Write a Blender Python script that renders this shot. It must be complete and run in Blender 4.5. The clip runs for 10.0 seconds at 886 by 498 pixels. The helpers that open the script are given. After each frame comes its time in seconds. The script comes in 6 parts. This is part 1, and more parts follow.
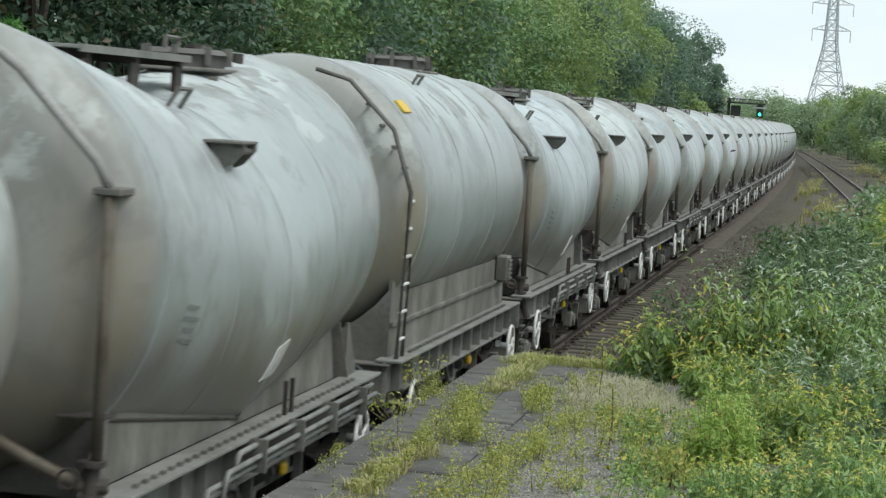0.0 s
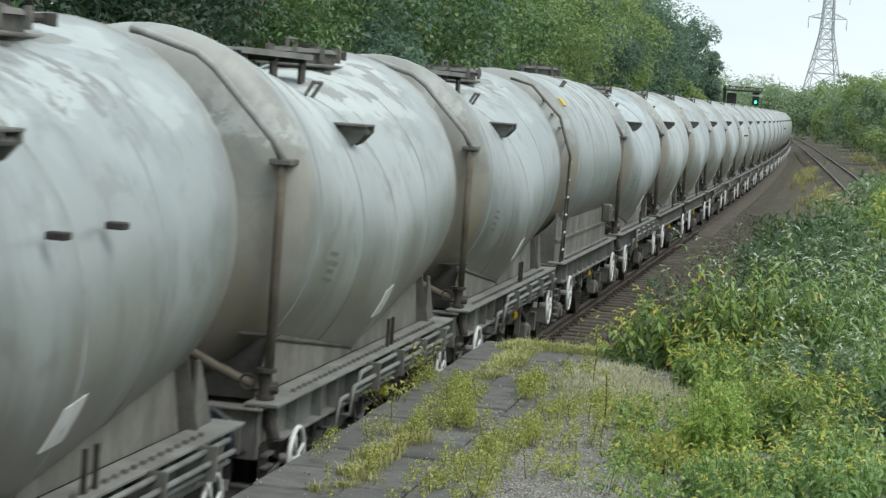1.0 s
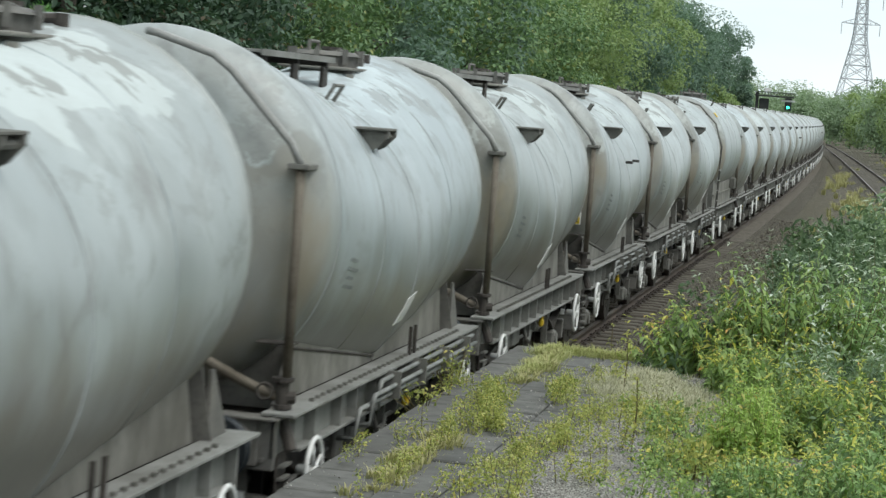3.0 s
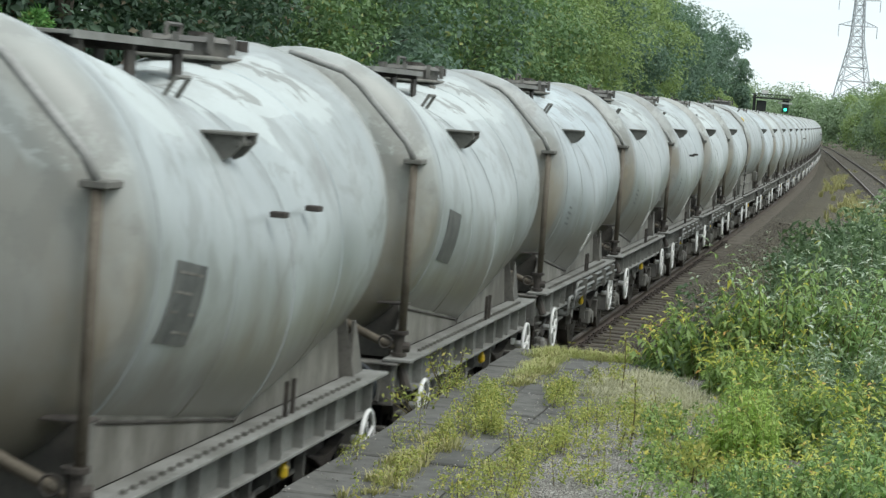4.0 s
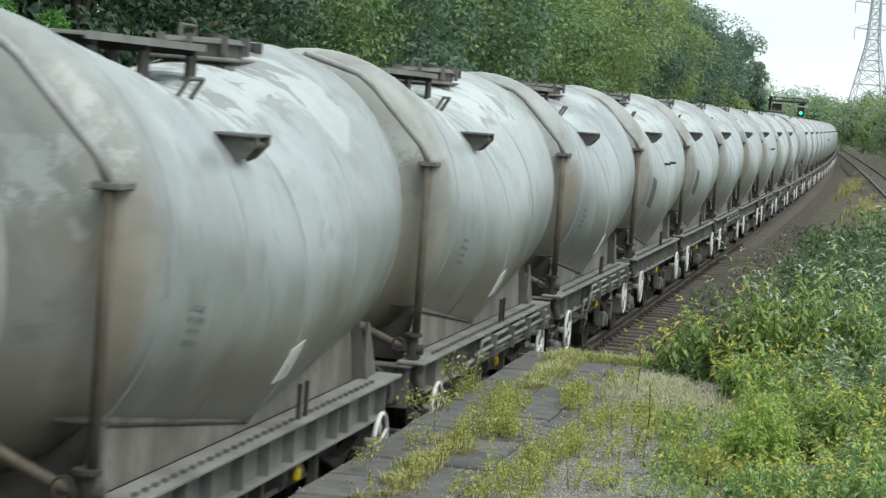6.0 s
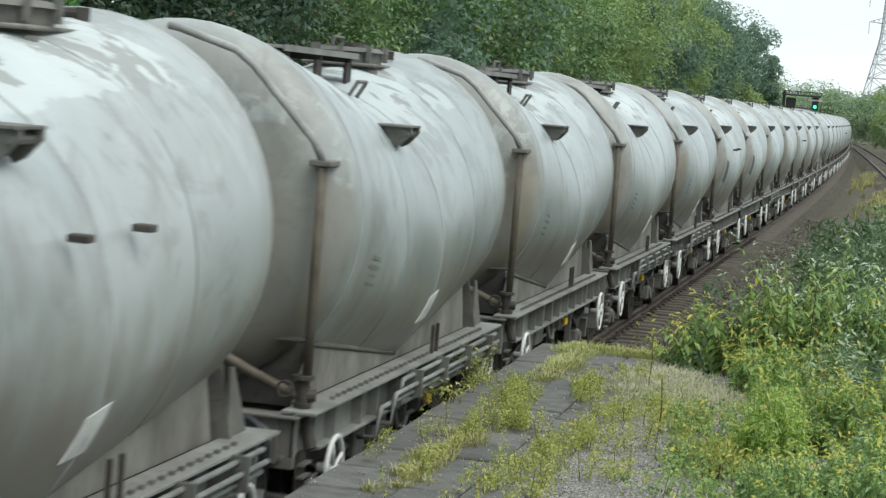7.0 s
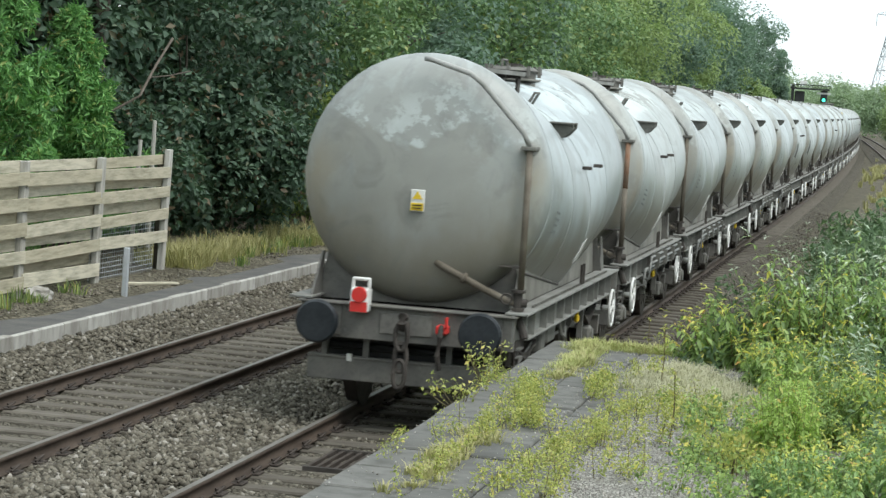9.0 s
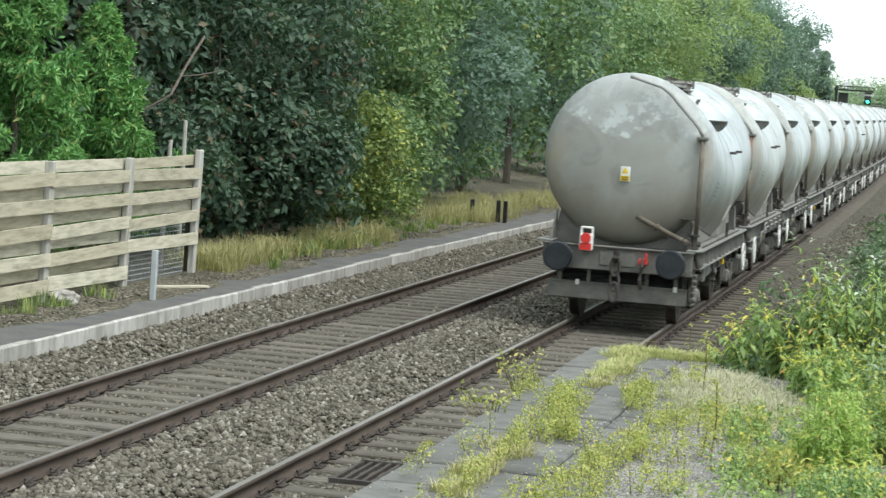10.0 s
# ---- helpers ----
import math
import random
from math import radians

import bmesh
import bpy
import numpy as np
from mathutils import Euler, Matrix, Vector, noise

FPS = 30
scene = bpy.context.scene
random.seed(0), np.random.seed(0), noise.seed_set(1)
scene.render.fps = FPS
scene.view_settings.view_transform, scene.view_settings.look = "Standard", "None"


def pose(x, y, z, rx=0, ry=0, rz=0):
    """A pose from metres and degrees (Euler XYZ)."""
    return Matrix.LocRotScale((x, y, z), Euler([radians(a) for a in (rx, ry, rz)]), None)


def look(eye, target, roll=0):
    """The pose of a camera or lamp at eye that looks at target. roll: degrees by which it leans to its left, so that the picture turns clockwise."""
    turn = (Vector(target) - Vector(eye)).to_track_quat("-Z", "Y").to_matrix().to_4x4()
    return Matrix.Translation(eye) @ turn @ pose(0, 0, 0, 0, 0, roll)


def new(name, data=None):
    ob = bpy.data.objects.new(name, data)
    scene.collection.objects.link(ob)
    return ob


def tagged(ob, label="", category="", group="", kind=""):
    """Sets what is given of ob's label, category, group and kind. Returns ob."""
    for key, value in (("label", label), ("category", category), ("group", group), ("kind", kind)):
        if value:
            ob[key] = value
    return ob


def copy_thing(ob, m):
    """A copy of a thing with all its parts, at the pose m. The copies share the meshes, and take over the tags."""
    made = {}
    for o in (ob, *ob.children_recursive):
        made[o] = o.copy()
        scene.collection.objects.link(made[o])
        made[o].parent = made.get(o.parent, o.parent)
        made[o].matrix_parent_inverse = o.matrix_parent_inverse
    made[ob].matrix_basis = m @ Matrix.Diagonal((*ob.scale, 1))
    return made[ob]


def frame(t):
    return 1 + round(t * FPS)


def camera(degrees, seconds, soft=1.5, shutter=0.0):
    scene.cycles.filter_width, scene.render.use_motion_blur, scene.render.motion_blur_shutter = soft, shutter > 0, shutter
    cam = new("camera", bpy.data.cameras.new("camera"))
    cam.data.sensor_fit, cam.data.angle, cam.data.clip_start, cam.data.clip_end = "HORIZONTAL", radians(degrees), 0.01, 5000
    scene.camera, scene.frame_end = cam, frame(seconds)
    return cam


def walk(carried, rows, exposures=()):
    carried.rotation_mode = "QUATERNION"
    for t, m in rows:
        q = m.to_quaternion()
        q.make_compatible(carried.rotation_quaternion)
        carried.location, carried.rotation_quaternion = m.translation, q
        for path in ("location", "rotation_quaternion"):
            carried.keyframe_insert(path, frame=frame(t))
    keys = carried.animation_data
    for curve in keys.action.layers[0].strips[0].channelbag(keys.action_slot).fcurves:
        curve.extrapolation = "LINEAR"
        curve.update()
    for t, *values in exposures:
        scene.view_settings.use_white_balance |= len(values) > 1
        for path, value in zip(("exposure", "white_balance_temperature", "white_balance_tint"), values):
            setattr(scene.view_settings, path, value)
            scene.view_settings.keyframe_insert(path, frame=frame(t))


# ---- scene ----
# ---------------- camera ----------------
cam = camera(21.15, 10.0, soft=1.4, shutter=0.22)
EYE = (5.113, 0.0, 3.558)


def eye_pose(yaw, pitch, roll, dx=0.0, dy=0.0, dz=0.0):
    return pose(EYE[0] + dx, EYE[1] + dy, EYE[2] + dz, 90 + pitch, 0, yaw) @ pose(0, 0, 0, 0, 0, roll)


walk(cam, [
    (0.0, eye_pose(9.664, -3.482, 3.849)),
    (0.5, eye_pose(9.640, -3.559, 3.922)),
    (1.0, eye_pose(9.515, -3.820, 4.241)),
    (1.5, eye_pose(9.704, -3.813, 4.153)),
    (2.0, eye_pose(9.966, -3.868, 4.091)),
    (3.5, eye_pose(10.343, -3.723, 4.527)),
    (4.0, eye_pose(10.226, -3.701, 4.329)),
    (4.5, eye_pose(10.672, -3.692, 4.420)),
    (5.0, eye_pose(10.832, -3.394, 4.295)),
    (5.5, eye_pose(10.516, -3.499, 4.361)),
    (7.0, eye_pose(10.885, -3.890, 4.779)),
    (7.5, eye_pose(11.194, -3.669, 4.505)),
    (8.0, eye_pose(11.235, -3.650, 4.530)),
    (8.5, eye_pose(10.810, -3.834, 4.499)),
    (9.0, eye_pose(11.142, -3.934, 3.902)),
    (9.5, eye_pose(11.070, -3.858, 4.146)),
    (10.0, eye_pose(12.160, -3.951, 3.882, -0.085, 0.895, -0.047)),
], [(0.0, 0.21), (3.5, 0.33), (7.0, 0.38), (7.6, 0.36), (8.0, 0.29), (8.4, 0.44), (8.8, 0.60), (9.5, 0.84), (10.0, 0.93)])

# ---------------- sky and light: bright overcast ----------------
SUN_EL, SUN_AZ = radians(57), radians(119)
world = bpy.data.worlds.new("overcast_sky")
scene.world = world
world.use_nodes = True
wn, wl = world.node_tree.nodes, world.node_tree.links
sky = wn.new("ShaderNodeTexSky")
sky.sky_type, sky.sun_disc = "NISHITA", False
sky.sun_elevation, sky.sun_rotation = SUN_EL, SUN_AZ
sky.dust_density, sky.air_density = 3.0, 1.0
dim = wn.new("ShaderNodeVectorMath")
dim.operation = "SCALE"
dim.inputs["Scale"].default_value = 0.09
wl.new(sky.outputs[0], dim.inputs[0])
wtc = wn.new("ShaderNodeTexCoord")
wmap = wn.new("ShaderNodeMapping")
wmap.inputs["Scale"].default_value = (1, 1, 4)
wl.new(wtc.outputs["Generated"], wmap.inputs[0])
wnoise = wn.new("ShaderNodeTexNoise")
wnoise.inputs["Scale"].default_value, wnoise.inputs["Detail"].default_value = 3.0, 5.0
wl.new(wmap.outputs[0], wnoise.inputs[0])
wramp = wn.new("ShaderNodeValToRGB")
wramp.color_ramp.elements[0].position, wramp.color_ramp.elements[0].color = 0.3, (0.72, 0.86, 0.91, 1)
wramp.color_ramp.elements[1].position, wramp.color_ramp.elements[1].color = 0.68, (0.98, 1.06, 1.08, 1)
wl.new(wnoise.outputs[0], wramp.inputs[0])
wmix = wn.new("ShaderNodeMixRGB")
wmix.inputs[0].default_value = 0.88
wl.new(dim.outputs[0], wmix.inputs[1])
wl.new(wramp.outputs[0], wmix.inputs[2])
wl.new(wmix.outputs[0], wn["Background"].inputs[0])
wn["Background"].inputs[1].default_value = 1.0

sun = new("sun", bpy.data.lights.new("sun", "SUN"))
sun.data.energy, sun.data.angle, sun.data.color = 1.5, radians(30), (1.0, 0.98, 0.94)
sun.matrix_world = look((36, 4, 56), (4, 22, 0))

# ---------------- materials ----------------


class Mat:
    """A node material with short ways to add noise, ramps and relief."""

    def __init__(self, name, color=(0.5, 0.5, 0.5), rough=0.7, metal=0.0, spec=0.4):
        self.m = bpy.data.materials.new(name)
        self.m.use_nodes = True
        self.t = self.m.node_tree
        self.b = self.t.nodes["Principled BSDF"]
        self.b.inputs["Base Color"].default_value = (*color, 1)
        self.b.inputs["Roughness"].default_value = rough
        self.b.inputs["Metallic"].default_value = metal
        self.b.inputs["Specular IOR Level"].default_value = spec
        self.tc = self.t.nodes.new("ShaderNodeTexCoord")
        self.info = self.t.nodes.new("ShaderNodeObjectInfo")

    def n(self, kind):
        return self.t.nodes.new(kind)

    def ln(self, a, b):
        self.t.links.new(a, b)

    def where(self, scale=(1, 1, 1), shift=True, space="Object"):
        mp = self.n("ShaderNodeMapping")
        mp.inputs["Scale"].default_value = scale
        self.ln(self.tc.outputs[space], mp.inputs[0])
        if shift:
            mul = self.n("ShaderNodeMath")
            mul.operation, mul.inputs[1].default_value = "MULTIPLY", 71.0
            self.ln(self.info.outputs["Random"], mul.inputs[0])
            comb = self.n("ShaderNodeCombineXYZ")
            for i in range(3):
                self.ln(mul.outputs[0], comb.inputs[i])
            self.ln(comb.outputs[0], mp.inputs["Location"])
        return mp.outputs[0]

    def noise(self, at, scale, detail=4.0, rough=0.55, dist=0.0):
        nd = self.n("ShaderNodeTexNoise")
        nd.inputs["Scale"].default_value, nd.inputs["Detail"].default_value = scale, detail
        nd.inputs["Roughness"].default_value, nd.inputs["Distortion"].default_value = rough, dist
        self.ln(at, nd.inputs["Vector"])
        return nd.outputs[0]

    def cells(self, at, scale, feature="F1"):
        nd = self.n("ShaderNodeTexVoronoi")
        nd.feature = feature
        nd.inputs["Scale"].default_value = scale
        self.ln(at, nd.inputs["Vector"])
        return nd

    def ramp(self, fac, stops):
        nd = self.n("ShaderNodeValToRGB")
        el = nd.color_ramp.elements
        while len(el) < len(stops):
            el.new(0.5)
        for e, (at, c) in zip(el, stops):
            e.position, e.color = at, (*c, 1) if len(c) == 3 else c
        self.ln(fac, nd.inputs[0])
        return nd.outputs[0]

    def grey(self, fac, lo, hi):
        return self.ramp(fac, [(lo, (0, 0, 0)), (hi, (1, 1, 1))])

    def mix(self, fac, a, b, mode="MIX"):
        nd = self.n("ShaderNodeMixRGB")
        nd.blend_type = mode
        for i, v in enumerate((fac, a, b)):
            if isinstance(v, (int, float)):
                nd.inputs[i].default_value = v
            elif isinstance(v, tuple):
                nd.inputs[i].default_value = (*v, 1)
            else:
                self.ln(v, nd.inputs[i])
        return nd.outputs[0]

    def mul(self, a, b, op="MULTIPLY"):
        nd = self.n("ShaderNodeMath")
        nd.operation = op
        for i, v in enumerate((a, b)):
            if isinstance(v, (int, float)):
                nd.inputs[i].default_value = v
            else:
                self.ln(v, nd.inputs[i])
        return nd.outputs[0]

    def color(self, c):
        self.ln(c, self.b.inputs["Base Color"])
        return self

    def roughness(self, r):
        self.ln(r, self.b.inputs["Roughness"])
        return self

    def bump(self, h, strength=0.3, dist=0.01):
        nd = self.n("ShaderNodeBump")
        nd.inputs["Strength"].default_value, nd.inputs["Distance"].default_value = strength, dist
        self.ln(h, nd.inputs["Height"])
        self.ln(nd.outputs[0], self.b.inputs["Normal"])
        return self


def speckled(name, c1, c2, scale=8.0, rough=0.8, metal=0.0, bump=0.2, dist=0.004, spec=0.3, streak=None):
    """Two-tone worn surface: broad blotches, fine grain and relief."""
    k = Mat(name, c1, rough, metal, spec)
    at = k.where(streak or (1, 1, 1))
    broad = k.noise(at, scale, 5)
    fine = k.noise(at, scale * 9, 3)
    c = k.mix(k.grey(broad, 0.35, 0.65), c1, c2)
    dk = tuple(v * 0.6 for v in c1)
    c = k.mix(k.mul(k.grey(fine, 0.5, 0.75), 0.45), c, dk)
    k.color(c).bump(fine, bump, dist)
    return k.m


def tank_material():
    """Cement wagon paint: dusty plates of differing tone, rain marks, track dirt with painted shade, brown ends,
    flaking crust.
    """
    k = Mat("dusty_tank_paint", rough=0.4, spec=0.5)
    at = k.where()
    sep = k.n("ShaderNodeSeparateXYZ")
    k.ln(k.tc.outputs["Object"], sep.inputs[0])
    X, Y, Z = sep.outputs

    def span(v, a, b):
        nd = k.n("ShaderNodeMapRange")
        nd.inputs[1].default_value, nd.inputs[2].default_value = a, b
        k.ln(v, nd.inputs[0])
        return nd.outputs[0]

    broad = k.noise(at, 0.7, 4, 0.55, 0.6)
    c = k.mix(k.grey(broad, 0.3, 0.7), (0.268, 0.299, 0.305), (0.400, 0.442, 0.455))
    # rolled plates between the weld seams, each its own tone
    tone = k.n("ShaderNodeValToRGB")
    tone.color_ramp.interpolation = "CONSTANT"
    el = tone.color_ramp.elements
    while len(el) < 6:
        el.new(0.5)
    for e, (p, g) in zip(el, ((0.0, 0.93), (1.25, 1.04), (2.86, 0.95), (4.35, 1.07), (5.75, 0.98), (7.26, 0.93))):
        e.position, e.color = p / WAGON, (g, g, g, 1)
    k.ln(k.mul(Y, 1 / WAGON), tone.inputs[0])
    c = k.mix(1.0, c, tone.outputs[0], "MULTIPLY")
    # soft rain marks that run down the shell
    st = k.noise(k.where((0.7, 0.8, 0.22)), 2.0, 4, 0.5, 0.6)
    c = k.mix(k.mul(k.grey(st, 0.50, 0.80), 0.13), c, (0.19, 0.187, 0.170))
    st2 = k.noise(k.where((0.5, 0.6, 0.30)), 1.3, 2, 0.4, 0.8)
    c = k.mix(k.mul(k.grey(st2, 0.50, 0.80), 0.14), c, (0.46, 0.50, 0.49))
    gr = k.noise(at, 0.55, 3, 0.5)
    c = k.mix(k.mul(k.grey(gr, 0.46, 0.72), 0.35), c, (0.215, 0.208, 0.182))
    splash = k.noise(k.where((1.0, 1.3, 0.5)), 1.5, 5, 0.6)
    # track dirt and painted shade darken the lower flanks, with an uneven tide line
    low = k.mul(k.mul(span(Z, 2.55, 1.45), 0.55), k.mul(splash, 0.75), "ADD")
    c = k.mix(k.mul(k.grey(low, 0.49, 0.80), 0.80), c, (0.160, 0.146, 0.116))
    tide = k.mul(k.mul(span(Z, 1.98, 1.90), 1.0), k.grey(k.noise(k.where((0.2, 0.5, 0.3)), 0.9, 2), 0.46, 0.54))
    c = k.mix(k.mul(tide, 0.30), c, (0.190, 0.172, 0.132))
    # brown film over the two dished ends and round their rims
    ab = k.n("ShaderNodeMath")
    ab.operation = "ABSOLUTE"
    k.ln(k.mul(Y, -4.12, "ADD"), ab.inputs[0])
    endm = k.grey(k.mul(k.mul(ab.outputs[0], 0.25), k.mul(splash, 0.14), "ADD"), 0.80, 0.94)
    film = k.mix(k.grey(broad, 0.35, 0.65), (0.285, 0.277, 0.246), (0.355, 0.346, 0.312))
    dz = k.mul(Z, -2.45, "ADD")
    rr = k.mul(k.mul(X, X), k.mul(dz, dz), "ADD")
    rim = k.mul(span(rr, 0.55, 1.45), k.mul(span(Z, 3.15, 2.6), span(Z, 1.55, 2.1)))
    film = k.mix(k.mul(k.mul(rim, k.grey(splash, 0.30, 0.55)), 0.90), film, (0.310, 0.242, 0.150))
    # colour goes to a darker brown towards the bottom of the ends
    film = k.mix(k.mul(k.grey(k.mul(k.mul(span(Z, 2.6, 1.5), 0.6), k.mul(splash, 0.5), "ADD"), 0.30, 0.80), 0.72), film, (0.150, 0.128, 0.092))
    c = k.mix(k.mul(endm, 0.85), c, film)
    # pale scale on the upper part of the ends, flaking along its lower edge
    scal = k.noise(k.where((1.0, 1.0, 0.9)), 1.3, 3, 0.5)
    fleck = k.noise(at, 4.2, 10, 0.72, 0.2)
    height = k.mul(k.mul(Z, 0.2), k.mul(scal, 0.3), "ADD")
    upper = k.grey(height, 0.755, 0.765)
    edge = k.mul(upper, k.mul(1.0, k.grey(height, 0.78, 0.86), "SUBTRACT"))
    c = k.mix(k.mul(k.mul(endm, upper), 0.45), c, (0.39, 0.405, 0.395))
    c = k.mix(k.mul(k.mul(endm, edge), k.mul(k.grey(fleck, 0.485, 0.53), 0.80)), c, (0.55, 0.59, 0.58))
    # scuffs
    sm = k.noise(at, 1.5, 4, 0.6, 1.4)
    c = k.mix(k.mul(k.grey(sm, 0.55, 0.68), 0.42), c, (0.165, 0.162, 0.150))
    # cement crust baked on the crown between the ends, with bare grey patches torn out of it
    crown = k.mul(span(Z, 2.75, 3.45), k.mul(span(ab.outputs[0], 3.2, 2.4), 1.0))
    crust = k.noise(k.where((1.0, 0.9, 0.9)), 1.15, 10, 0.58, 0.35)
    amount = k.mul(k.info.outputs["Random"], 0.06)
    mask = k.mul(k.mul(crown, 0.36), k.mul(crust, amount, "ADD"), "ADD")
    crust_m = k.grey(mask, 0.855, 0.868)
    torn = k.noise(k.where((1.0, 1.2, 0.6)), 1.9, 9, 0.62, 0.5)
    torn_m = k.mul(k.grey(k.mul(k.mul(crown, 0.30), torn, "ADD"), 0.835, 0.85), 1.0)
    c = k.mix(k.mul(k.grey(mask, 0.74, 0.86), 0.16), c, (0.48, 0.52, 0.52))
    blot = k.noise(k.where((1.0, 1.0, 0.65)), 2.2, 8, 0.66, 0.6)
    blot_m = k.mul(k.grey(k.mul(blot, k.mul(span(Z, 2.2, 3.0), 0.06), "ADD"), 0.575, 0.63), k.mul(1.0, k.mul(endm, 0.55), "SUBTRACT"))
    c = k.mix(k.mul(blot_m, 0.46), c, (0.205, 0.208, 0.200))
    pale = k.noise(k.where((0.9, 0.9, 0.8)), 1.7, 7, 0.62, 0.5)
    c = k.mix(k.mul(k.mul(k.grey(pale, 0.53, 0.60), span(Z, 2.3, 3.0)), 0.28), c, (0.50, 0.545, 0.555))
    c = k.mix(k.mul(crust_m, 0.66), c, (0.55, 0.60, 0.61))
    c = k.mix(k.mul(torn_m, 0.70), c, (0.225, 0.230, 0.220))
    fine = k.noise(at, 45, 3)
    c = k.mix(k.mul(k.grey(fine, 0.5, 0.8), 0.13), c, (0.28, 0.28, 0.26))
    tint = k.ramp(k.info.outputs["Random"], [(0.0, (0.98, 1.01, 1.02)), (0.5, (0.90, 0.91, 0.89)), (1.0, (1.02, 1.02, 0.99))])
    c = k.mix(1.0, c, tint, "MULTIPLY")
    k.color(c)
    sheen = k.mix(k.grey(broad, 0.3, 0.7), (0.30,) * 3, (0.44,) * 3)
    k.roughness(k.mix(crust_m, k.mix(endm, sheen, (0.50,) * 3), (0.85,) * 3))
    big = k.noise(at, 0.8, 2)
    hsum = k.mul(k.mul(k.mul(crust_m, 0.14), k.mul(torn_m, 0.10), "SUBTRACT"), k.mul(big, 1.0), "ADD")
    k.bump(k.mul(hsum, k.mul(fine, 0.04), "ADD"), 0.35, 0.05)
    return k.m


def foliage(name, dark, mid, light, odd=None, trans=0.3, rough=0.55, odd_at=0.965):
    """Leaves: each its own green, a few turning, light partly passing through."""
    k = Mat(name, mid, rough, 0, 0.35)
    geo = k.n("ShaderNodeNewGeometry")
    stops = [(0.0, dark), (0.45, mid), (0.9, light)]
    if odd:
        stops += [(odd_at, odd)]
    c = k.ramp(geo.outputs["Random Per Island"], stops)
    patch = k.noise(k.where((1, 1, 1), False), 0.45, 3)
    c = k.mix(k.mul(k.grey(patch, 0.35, 0.7), 0.55), c, k.mix(0.5, c, light))
    k.color(c)
    tr = k.n("ShaderNodeBsdfTranslucent")
    k.ln(k.mix(1.0, c, (1.0, 1.12, 0.75), "MULTIPLY"), tr.inputs[0])
    ms = k.n("ShaderNodeMixShader")
    ms.inputs[0].default_value = trans
    k.ln(k.b.outputs[0], ms.inputs[1])
    k.ln(tr.outputs[0], ms.inputs[2])
    k.ln(ms.outputs[0], k.t.nodes["Material Output"].inputs[0])
    return k.m


def ballast_material(name, a, b, c3, scale=18.0):
    k = Mat(name, a, 0.92, 0, 0.2)
    at = k.where((1, 1, 1), False)
    v = k.cells(at, scale)
    col = k.ramp(v.outputs["Color"], [(0.2, a), (0.55, b), (0.9, c3)])
    broad = k.noise(at, 0.5, 5)
    col = k.mix(k.mul(k.grey(broad, 0.4, 0.7), 0.4), col, tuple(x * 0.6 for x in a))
    edge = k.cells(at, scale, "DISTANCE_TO_EDGE")
    gap = k.grey(edge.outputs["Distance"], 0.0, 0.12)
    col = k.mix(gap, tuple(x * 0.3 for x in a), col)
    k.color(col).bump(gap, 0.9, 0.03)
    return k.m


def stone_material(name, stops):
    k = Mat(name, stops[0][1], 0.9, 0, 0.25)
    geo = k.n("ShaderNodeNewGeometry")
    c = k.ramp(geo.outputs["Random Per Island"], stops)
    g = k.noise(k.where((1, 1, 1), False), 60, 3)
    k.color(k.mix(k.mul(k.grey(g, 0.45, 0.7), 0.4), c, (0.08, 0.07, 0.06))).bump(g, 0.3, 0.004)
    return k.m


def piece_material(name, c1, c2, dark, rough=0.85, grain=(1, 1, 1), scale=6.0, bump=0.3):
    """Boards, slabs and sleepers: every piece its own tone, with grain and dirt."""
    k = Mat(name, c1, rough, 0, 0.3)
    at = k.where(grain)
    c = k.mix(k.info.outputs["Random"], c1, c2)
    g = k.noise(at, scale, 6, 0.65)
    c = k.mix(k.mul(k.grey(g, 0.42, 0.72), 0.75), c, dark)
    st = k.noise(k.where(), 2.0, 4)
    c = k.mix(k.mul(k.grey(st, 0.5, 0.75), 0.35), c, tuple(0.5 * (a + b) for a, b in zip(c2, dark)))
    f = k.noise(at, scale * 7, 4)
    k.color(c).bump(k.mul(f, g, "ADD"), bump, 0.006)
    return k.m


WAGON = 8.48   # length of one wagon over its buffers
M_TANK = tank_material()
M_SEAM = speckled("weld_seam_paint", (0.27, 0.29, 0.285), (0.38, 0.41, 0.41), 3, 0.7)
M_FRAME = speckled("dusty_underframe_paint", (0.115, 0.113, 0.10), (0.19, 0.188, 0.17), 2.5, 0.75, bump=0.3)
M_SOLE = speckled("dusted_solebar_paint", (0.17, 0.17, 0.155), (0.26, 0.262, 0.245), 2.0, 0.75, bump=0.3)
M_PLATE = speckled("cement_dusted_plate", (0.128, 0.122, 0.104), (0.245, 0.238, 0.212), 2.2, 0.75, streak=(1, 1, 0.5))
M_DARK = speckled("brake_dust_steel", (0.045, 0.04, 0.036), (0.09, 0.08, 0.07), 5, 0.75, 0.2)
M_END = speckled("grimy_headstock_paint", (0.11, 0.108, 0.10), (0.175, 0.168, 0.15), 3, 0.7)
M_BUFFER = speckled("greasy_black_buffer", (0.018, 0.022, 0.026), (0.035, 0.04, 0.045), 6, 0.45, 0.2)
M_PIPE = speckled("weathered_pipe_paint", (0.27, 0.272, 0.258), (0.37, 0.375, 0.36), 4, 0.65)
M_AIRPIPE = speckled("grimy_air_pipe", (0.15, 0.155, 0.145), (0.26, 0.265, 0.25), 5, 0.6)
# brown of the lower pipes, with their shade put into the colour
M_DOWN = speckled("shaded_brown_pipe", (0.095, 0.080, 0.060), (0.165, 0.145, 0.115), 4, 0.7)
